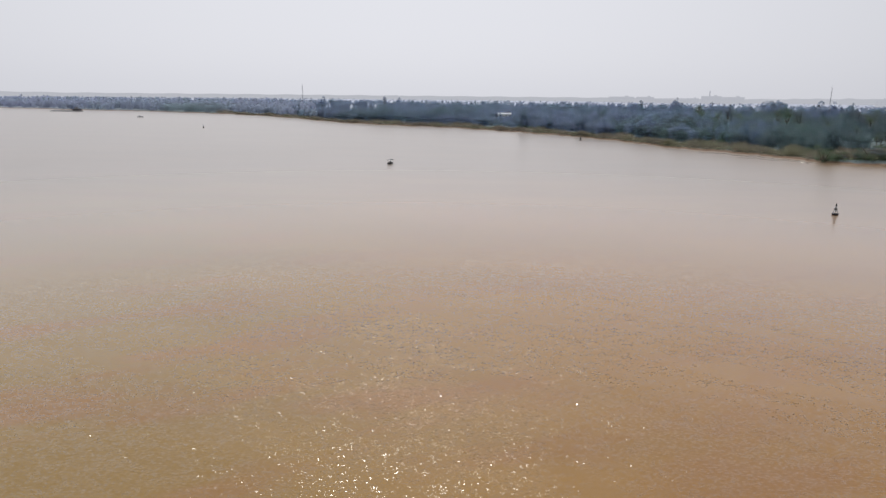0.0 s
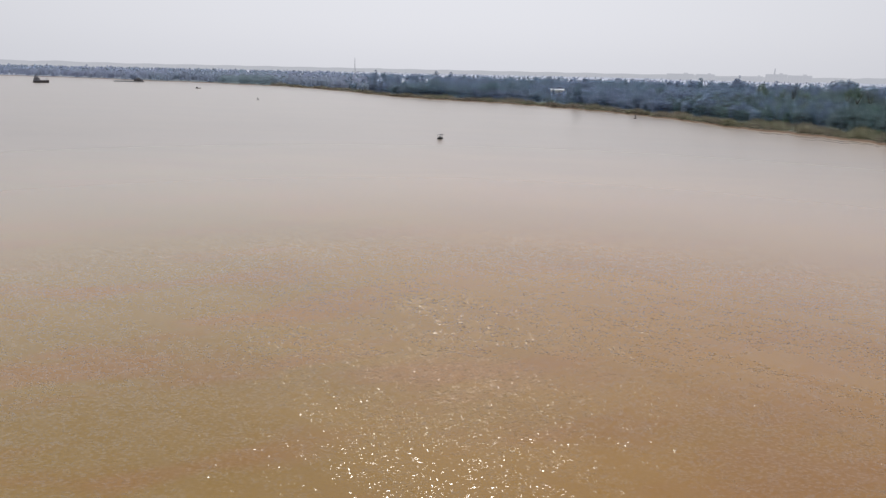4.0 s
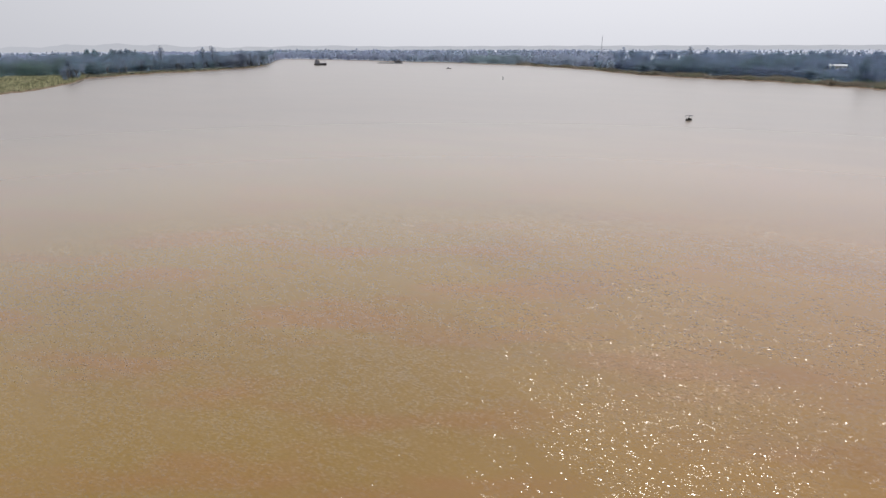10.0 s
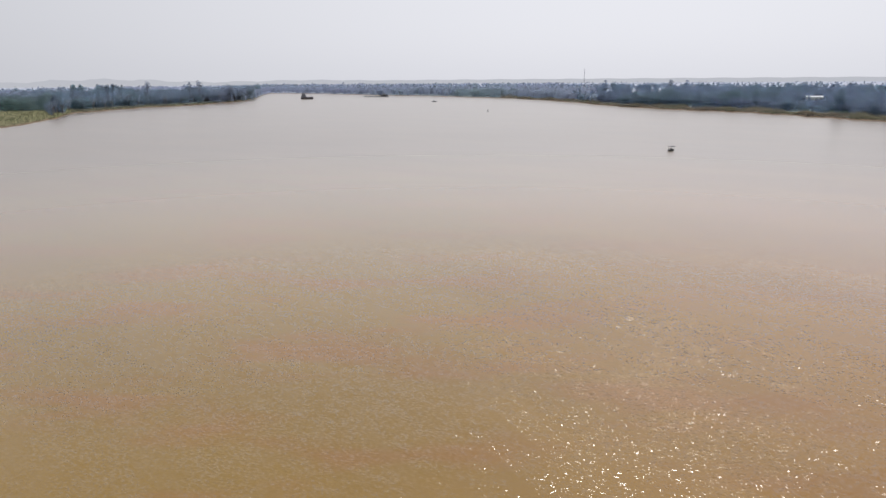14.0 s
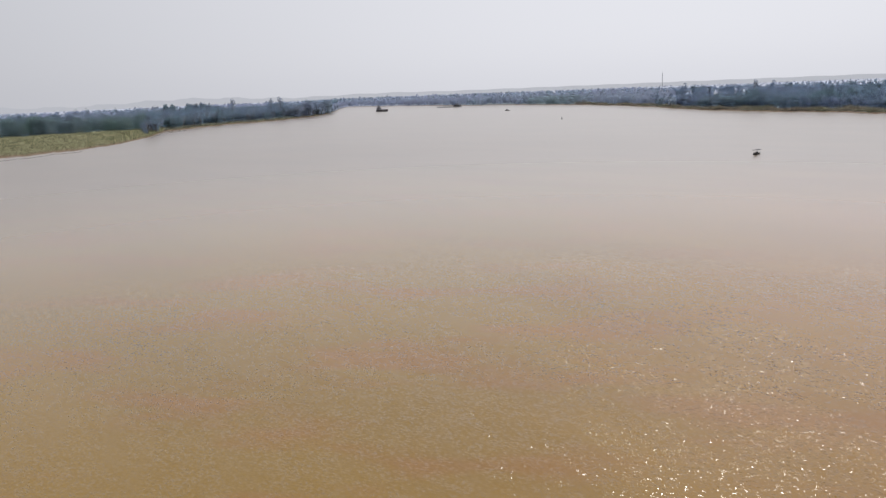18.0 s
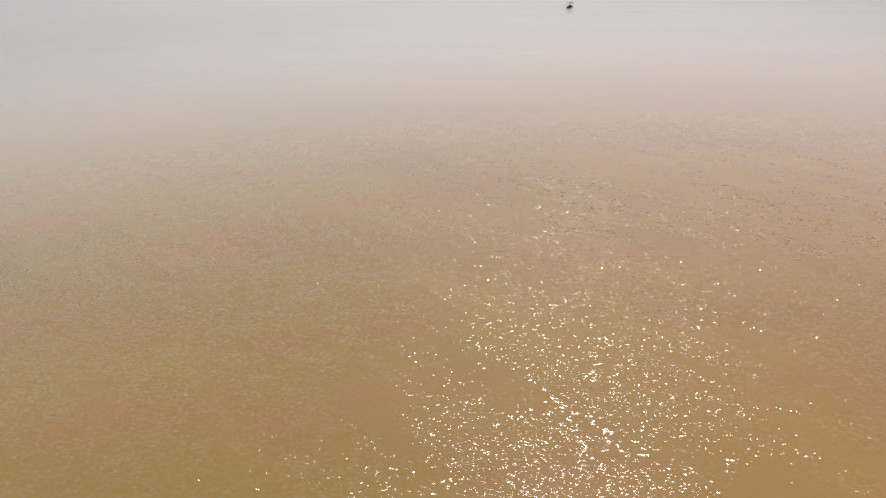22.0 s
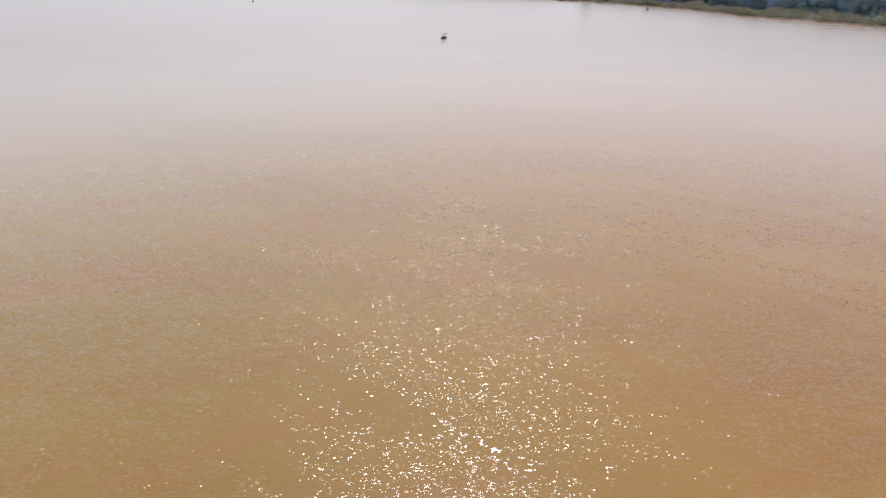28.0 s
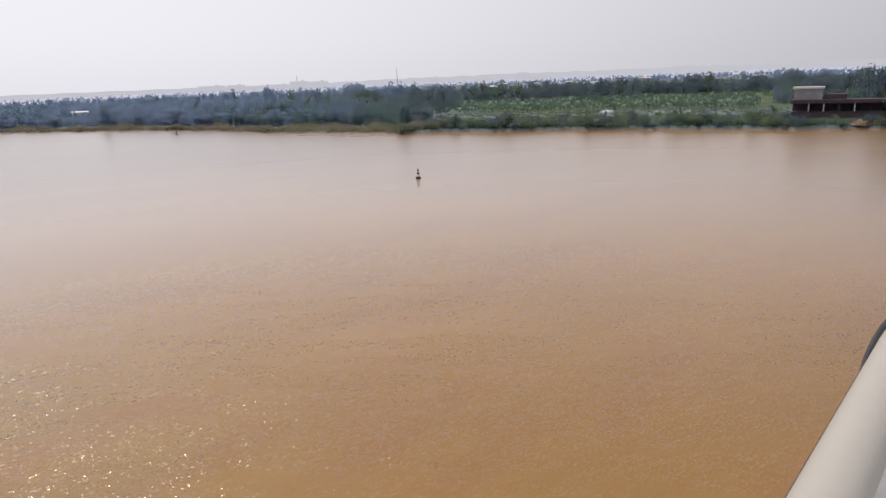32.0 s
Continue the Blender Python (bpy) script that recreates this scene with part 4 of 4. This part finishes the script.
woods("mixed_wood", "greener trees mixed into the wood behind the reeds", "leaf_soft_haze", band(-12, 16, 24, 190, 0.8, 1.3), ("round", "tall", "feather"), (90, 0.75), 260)
woods("mixed_wood", "haze-greyed trees mixed into the green wood", "leaf_haze", band(13, 26, 30, 200, 0.8, 1.25), ("round", "tall", "feather"), (90, 0.7), 240)
woods("mixed_wood", "greener trees mixed into the left bank wood", "leaf_soft_haze", band(-54.5, -43, 24, 200, 0.8, 1.3), ("round", "feather"), (70, 0.9), 200)
woods("point_wood", "tall dense trees on the point", "leaf_mist", band(-44.2, -41.3, 14, 70, 1.3, 1.9), ("round", "round", "feather"), (90, 0.95), 46)
woods("left_skyline", "ragged tall trees above the left bank wood", "leaf_mist", band(-74, -44, 260, 600, 1.1, 1.5), ("round", "feather", "tall"), (70, 0.95), 90)

woods("wood_horizon", "last woods on the horizon", "leaf_far_haze", band(-76, 76, 1400, 2500, 0.45, 0.75), ("round", "tall", "round"), (4, 1.2), 2000)


def tufts(name, label, material, az, r, height, blades, category):
    """Tufts of upright blades, joined."""
    x, y = polar(az, r)
    z = lie(az, r)
    vs, fs = [], []
    for k in range(len(az)):
        for _ in range(blades):
            tall = float(height if np.isscalar(height) else height[k])
            a, h = rng.uniform(0, 2 * math.pi), tall * rng.uniform(0.6, 1.15)
            ox, oy = rng.normal(0, 0.45, 2)
            w, lean = 0.22 * tall / 2.5 + 0.08, rng.uniform(0, 0.35) * h
            c, s = math.cos(a), math.sin(a)
            n = len(vs)
            vs += [(x[k] + ox - w * s, y[k] + oy + w * c, z[k] - 0.2), (x[k] + ox + w * s, y[k] + oy - w * c, z[k] - 0.2),
                   (x[k] + ox + lean * c + w * 0.6 * s, y[k] + oy + lean * s - w * 0.6 * c, z[k] + h * 0.8), (x[k] + ox + lean * 1.4 * c, y[k] + oy + lean * 1.4 * s, z[k] + h)]
            fs.append((n, n + 1, n + 2, n + 3))
    bed = sheet(name, vs, fs, material, smooth=True)
    lean = rng.normal(0, 0.1, (len(vs), 2))
    up = np.concatenate([lean, np.ones((len(vs), 1))], 1)
    bed.data.normals_split_custom_set_from_vertices((up / np.linalg.norm(up, axis=1)[:, None]).tolist())
    return tagged(bed, label, category, kind="stuff")


def reed_depth(az):
    """The reed belt widens and narrows along the shore."""
    return 12 + 9 * np.sin(az * 0.9 + 1) + np.interp(az, [16, 22, 26, 29.5, 31, 33.5], [0, 18, 10, 6, 28, 26])


az = rng.uniform(-20, 33.5, 10000)
tufts("reed_bed", "olive-brown reed bed along the right bank", "reed", az, shore(az) + 5 + rng.uniform(0, 1, 10000) * reed_depth(az), 2.5 + 0.9 * np.sin(az * 2.7) * np.sin(az * 0.8 + 2), 4, "reeds")
az = rng.uniform(-73, -54.6, 9000)
tufts("sedge_meadow", "yellow-green sedge meadow on the left bank", "sedge", az, shore(az) + 3 + rng.uniform(0, 1, 9000) ** 1.2 * meadow_depth(az), 0.9, 3, "sedge")
az = rng.uniform(-54.5, -40.8, 2600)
tufts("sedge_fringe", "pale sedge fringe below the left bank wood", "reed", az, shore(az) + rng.uniform(4, 22, 2600), 1.6, 3, "sedge")
az = rng.uniform(29, 70, 6000)
tufts("bank_grass", "rank green grass on the right bank", "leaf_near", az, shore(az) + rng.uniform(2, 50, 6000), 1.3, 4, "grass")

az = rng.uniform(33, 62, 5200)
d = rng.uniform(14, 90, 5200)
dry = np.sin(az * 1.3 + 0.5) + np.sin(d * 0.16 + az * 0.7) > 0.55
tufts("dry_grass", "pale dry grass in patches between bank and plantation", "reed", az[dry], (shore(az) + d)[dry], 1.2, 4, "grass")
az = rng.uniform(50, 60, 1800)
tufts("tall_grass", "bright green grass strip behind the plantation", "leaf_lime", az, shore(az) + rng.uniform(255, 325, 1800), 1.6, 4, "grass")
az = rng.uniform(38.5, 63, 3600)
d = rng.uniform(2, 60, 3600)
lush = np.sin(az * 1.05 + 1.2) + 0.5 * np.sin(d * 0.13 + az) > 0.35
tufts("fresh_grass", "fresh yellow-green grass in patches on the bank", "leaf_lime", az[lush], (shore(az) + d)[lush], 1.1, 4, "grass")
az = rng.uniform(37, 47, 700)
tufts("dry_verge", "pale dry grass along the track before the plantation", "reed", az, shore(az) + rng.uniform(84, 93, 700), 0.9, 4, "grass")


# ---- buildings ----
def house(az, r, size, turn, wall, roof, label, storeys=2, pitch=1.6):
    w, d, h = size
    x, y = polar(az, r)
    ob = thing("house", pose(float(x), float(y), float(lie(az, r)) - 0.2, rz=turn), label, "house", "town houses")
    body = part("wall", box(bmesh.new(), (w, d, h)), wall, ob)
    bm = bmesh.new()
    if pitch:
        loft(bm, [[(-w / 2 - 0.4, -d / 2 - 0.5, h), (-w / 2 - 0.4, 0, h + pitch), (-w / 2 - 0.4, d / 2 + 0.5, h)], [(w / 2 + 0.4, -d / 2 - 0.5, h), (w / 2 + 0.4, 0, h + pitch), (w / 2 + 0.4, d / 2 + 0.5, h)]])
    else:
        box(bm, (w + 0.6, d + 0.6, 0.4), (0, 0, h))
    part("roof", bm, roof, ob)
    n = max(2, int(w / 3.5))
    for s in range(storeys):
        for k in range(n):
            part("window", box(bmesh.new(), (1.3, 0.1, 1.4), ((k + 0.5 - n / 2) * w / n, -d / 2 - 0.03, 0.9 + s * h / storeys)), "glass", body)
    return ob


def block(az, r, size, turn, label, chimney=False):
    """A far apartment block on the skyline, glowing in the haze's tone."""
    w, d, h = size
    x, y = polar(az, r)
    ob = thing("apartment_block", pose(float(x), float(y), 3.0, rz=turn), label, "apartment block", "skyline")
    body = part("wall", box(bmesh.new(), (w, d, h)), "haze_wall", ob)
    part("roof", box(bmesh.new(), (w + 1, d + 1, 1.2), (0, 0, h)), "haze_wall", ob)
    part("stair_tower", box(bmesh.new(), (w * 0.16, d * 0.5, 4.0), (w * 0.2, 0, h + 1.2)), "haze_wall", ob)
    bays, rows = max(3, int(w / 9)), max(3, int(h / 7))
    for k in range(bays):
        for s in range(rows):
            part("window", box(bmesh.new(), (3.4, 0.2, 2.6), ((k + 0.5 - bays / 2) * w / bays, -d / 2 - 0.08, 3 + s * (h - 4) / rows)), "haze_window", body)
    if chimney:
        part("chimney", rod(bmesh.new(), (-w * 0.1, 0, h), (-w * 0.1, 0, h + 22), 2.6, 1.8, 12), "haze_window", ob)
    return ob


for az, r, size, turn, ch in ((14.1, 3000, (108, 20, 24), -14, False), (16.0, 3000, (74, 20, 24), -16, False), (18.1, 3000, (140, 20, 14), -18, False), (19.7, 2900, (46, 20, 20), -19, False),
                              (21.1, 2800, (74, 22, 29), -21, True), (22.7, 2800, (80, 22, 26), -22, False), (36.8, 2000, (44, 18, 16), -37, False), (40.2, 2000, (40, 18, 25), -40, False),
                              (41.5, 2000, (50, 18, 16), -41, False), (32.6, 2200, (30, 16, 22), -33, False)):
    block(az, r, size, turn, "pale apartment block standing in haze on the skyline", ch)

roofs = ("roof_grey", "plaster", "tin", "roof_grey", "roof_white", "plaster", "brick", "tin")
for k in range(26):
    az = 33.5 + k * 1.0 + float(rng.uniform(-0.4, 0.4))
    r = float(rng.uniform(820, 1150))
    wall = "brick" if k in (5, 11, 17) else "plaster"
    house(az, r, (float(rng.uniform(8, 14)), 9, float(rng.uniform(8, 11.5))), -az + float(rng.uniform(-25, 25)), wall, roofs[k % 8],
          "brick house with a sheet roof among trees" if wall == "brick" else "plastered town house among trees", 3, 0 if k % 3 == 0 else 1.6)

# white-roofed shed in the wood
shed = thing("shed", pose(*[float(v) for v in polar(4.35, 690)], 3.0, rz=-4), "long white sheet-roofed shed in the wood", "shed")
part("wall", box(bmesh.new(), (13, 7, 5.6), (0, 0, -0.2)), "plaster", shed)
part("roof", loft(bmesh.new(), [[(-7, -4.6, 5.5), (-7, 4.2, 6.3), (-7, 4.2, 6.5), (-7, -4.6, 5.7)], [(7, -4.6, 5.5), (7, 4.2, 6.3), (7, 4.2, 6.5), (7, -4.6, 5.7)]]), "roof_white", shed)
part("door", box(bmesh.new(), (3, 0.12, 3.2), (2, -3.56, 0)), "tin", shed)

# pump house on the bank: dark hall with openings, grey upper house
x, y = polar(64.3, 340)
pump = thing("pump_house", pose(float(x), float(y), 2.6, rz=-64), "dark maroon pump house with a grey upper storey on the bank", "pump house")
hall = part("lower_wall", box(bmesh.new(), (37, 10, 3.4), (0, 0, -0.6)), "maroon", pump)
part("back_wall", box(bmesh.new(), (37, 0.4, 4.4), (0, 4.8, 2.804)), "maroon", pump)
part("floor_slab", box(bmesh.new(), (37.6, 10.6, 0.35), (0, 0, 2.802)), "maroon", pump)
for k in range(7):
    part("pillar", box(bmesh.new(), (0.45, 0.45, 3.6), (-17.5 + k * 5.8, -4.6, 3.156), 0.03), "plaster" if k in (1, 2, 4) else "maroon", pump)
part("roof_slab", box(bmesh.new(), (38.4, 11.2, 1.6), (0, 0, 6.76), 0.05), "maroon", pump)
upper = part("upper_house", box(bmesh.new(), (11, 8, 4.6), (-12.5, 0.5, 8.364)), "plaster_dull", pump)
part("roof", box(bmesh.new(), (12.4, 9.4, 0.9), (-12.5, 0.5, 12.968), 0.05), "plaster", pump)
part("annex", box(bmesh.new(), (9, 6, 2.2), (-2.0, 1, 8.364), 0.05), "maroon", pump)


def heap(az, r, size, material, label, category, seed):
    x, y = polar(az, r)
    ob = thing(category.replace(" ", "_"), pose(float(x), float(y), float(lie(az, r)) - 0.3), label, category)
    bm = bmesh.new()
    bmesh.ops.create_icosphere(bm, subdivisions=3, radius=1.0)
    for v in bm.verts:
        q = 1 + 0.35 * noise.noise(v.co * 2.2 + Vector((seed, 0, 0)))
        v.co = Vector((v.co.x * size[0] * q, v.co.y * size[1] * q, max(0, v.co.z) * size[2] * q))
    part("mound", bm, material, ob, smooth=True)
    return ob


heap(65.8, 316, (4.6, 4, 2.3), "earth", "reddish heap of dug earth at the landing", "earth heap", 1)
heap(66.9, 317, (3.2, 3, 1.7), "earth", "small reddish earth heap at the landing", "earth heap", 5)
heap(47.3, 396, (6, 3, 2.2), "tarp", "pale tarpaulin-covered heap in the field", "covered heap", 2)
heap(51.4, 386, (3.5, 2.5, 1.6), "tarp", "small pale covered heap on the bank", "covered heap", 3)
heap(53.6, 390, (3, 2.5, 1.5), "tarp", "grey covered heap on the bank", "covered heap", 4)


def lattice_mast(az, r, height, width, label):
    x, y = polar(az, r)
    ob = thing("radio_mast", pose(float(x), float(y), 2.0), label, "mast", "masts")
    corners = [(math.cos(a), math.sin(a)) for a in (0.3, 2.4, 4.5)]
    for cx, cy in corners:
        part("leg", rod(bmesh.new(), (cx * width, cy * width, 0), (cx * width * 0.5, cy * width * 0.5, height), width * 0.32, width * 0.25, 5), "mast", ob)
    n = 10
    for k in range(n):
        z = height * (k + 0.5) / n
        q = width * (1 - 0.5 * z / height)
        bm = bmesh.new()
        for (ax, ay), (bx, by) in zip(corners, corners[1:] + corners[:1]):
            rod(bm, (ax * q, ay * q, z), (bx * q, by * q, z + height / n * 0.5), width * 0.12, sides=4)
        part("brace", bm, "mast", ob)
    part("antenna", rod(bmesh.new(), (0, 0, height), (0, 0, height * 1.08), width * 0.15, sides=5), "mast", ob)


lattice_mast(-13.0, 1500, 42, 0.9, "slender grey lattice mast above the woods")
lattice_mast(29.4, 1100, 40, 0.6, "thin grey lattice mast above the woods")

# distant rises all round, a sheet glowing in the haze's tone: hills behind the left bank, a town's roofline behind the
# right one, a low added rim between
vs, fs = [], []
g = random.Random(5)
for k in range(721):
    a = -180 + k * 0.5
    hill = 18 + 20 * (0.5 + 0.5 * math.sin(a * 0.35 + 1)) + 5 * math.sin(a * 1.9) + 2 * math.sin(a * 5.3)
    town = 27 + 4 * math.sin(a * 0.5) + g.choice((0, 2, 5, 8)) + 2 * math.sin(a * 3.3)
    flat = 21 + 1.5 * math.sin(a * 2.1)
    w = min(1.0, max(0.0, (-31 - a) / 15))
    q = min(1.0, max(0.0, (a - 24) / 10))
    top = hill * w + (flat * (1 - q) + town * q) * (1 - w)
    top = 27 + (top - 27) * 0.76
    bx, by = polar(a, 3350)
    vs += [(float(bx), float(by), -2), (float(bx), float(by), top)]
fs = [(2 * k, 2 * k + 2, 2 * k + 3, 2 * k + 1) for k in range(720)]
tagged(sheet("backdrop", vs, fs, "haze_hills"), "low distant hills and roofs on the horizon", "hills", kind="structure")
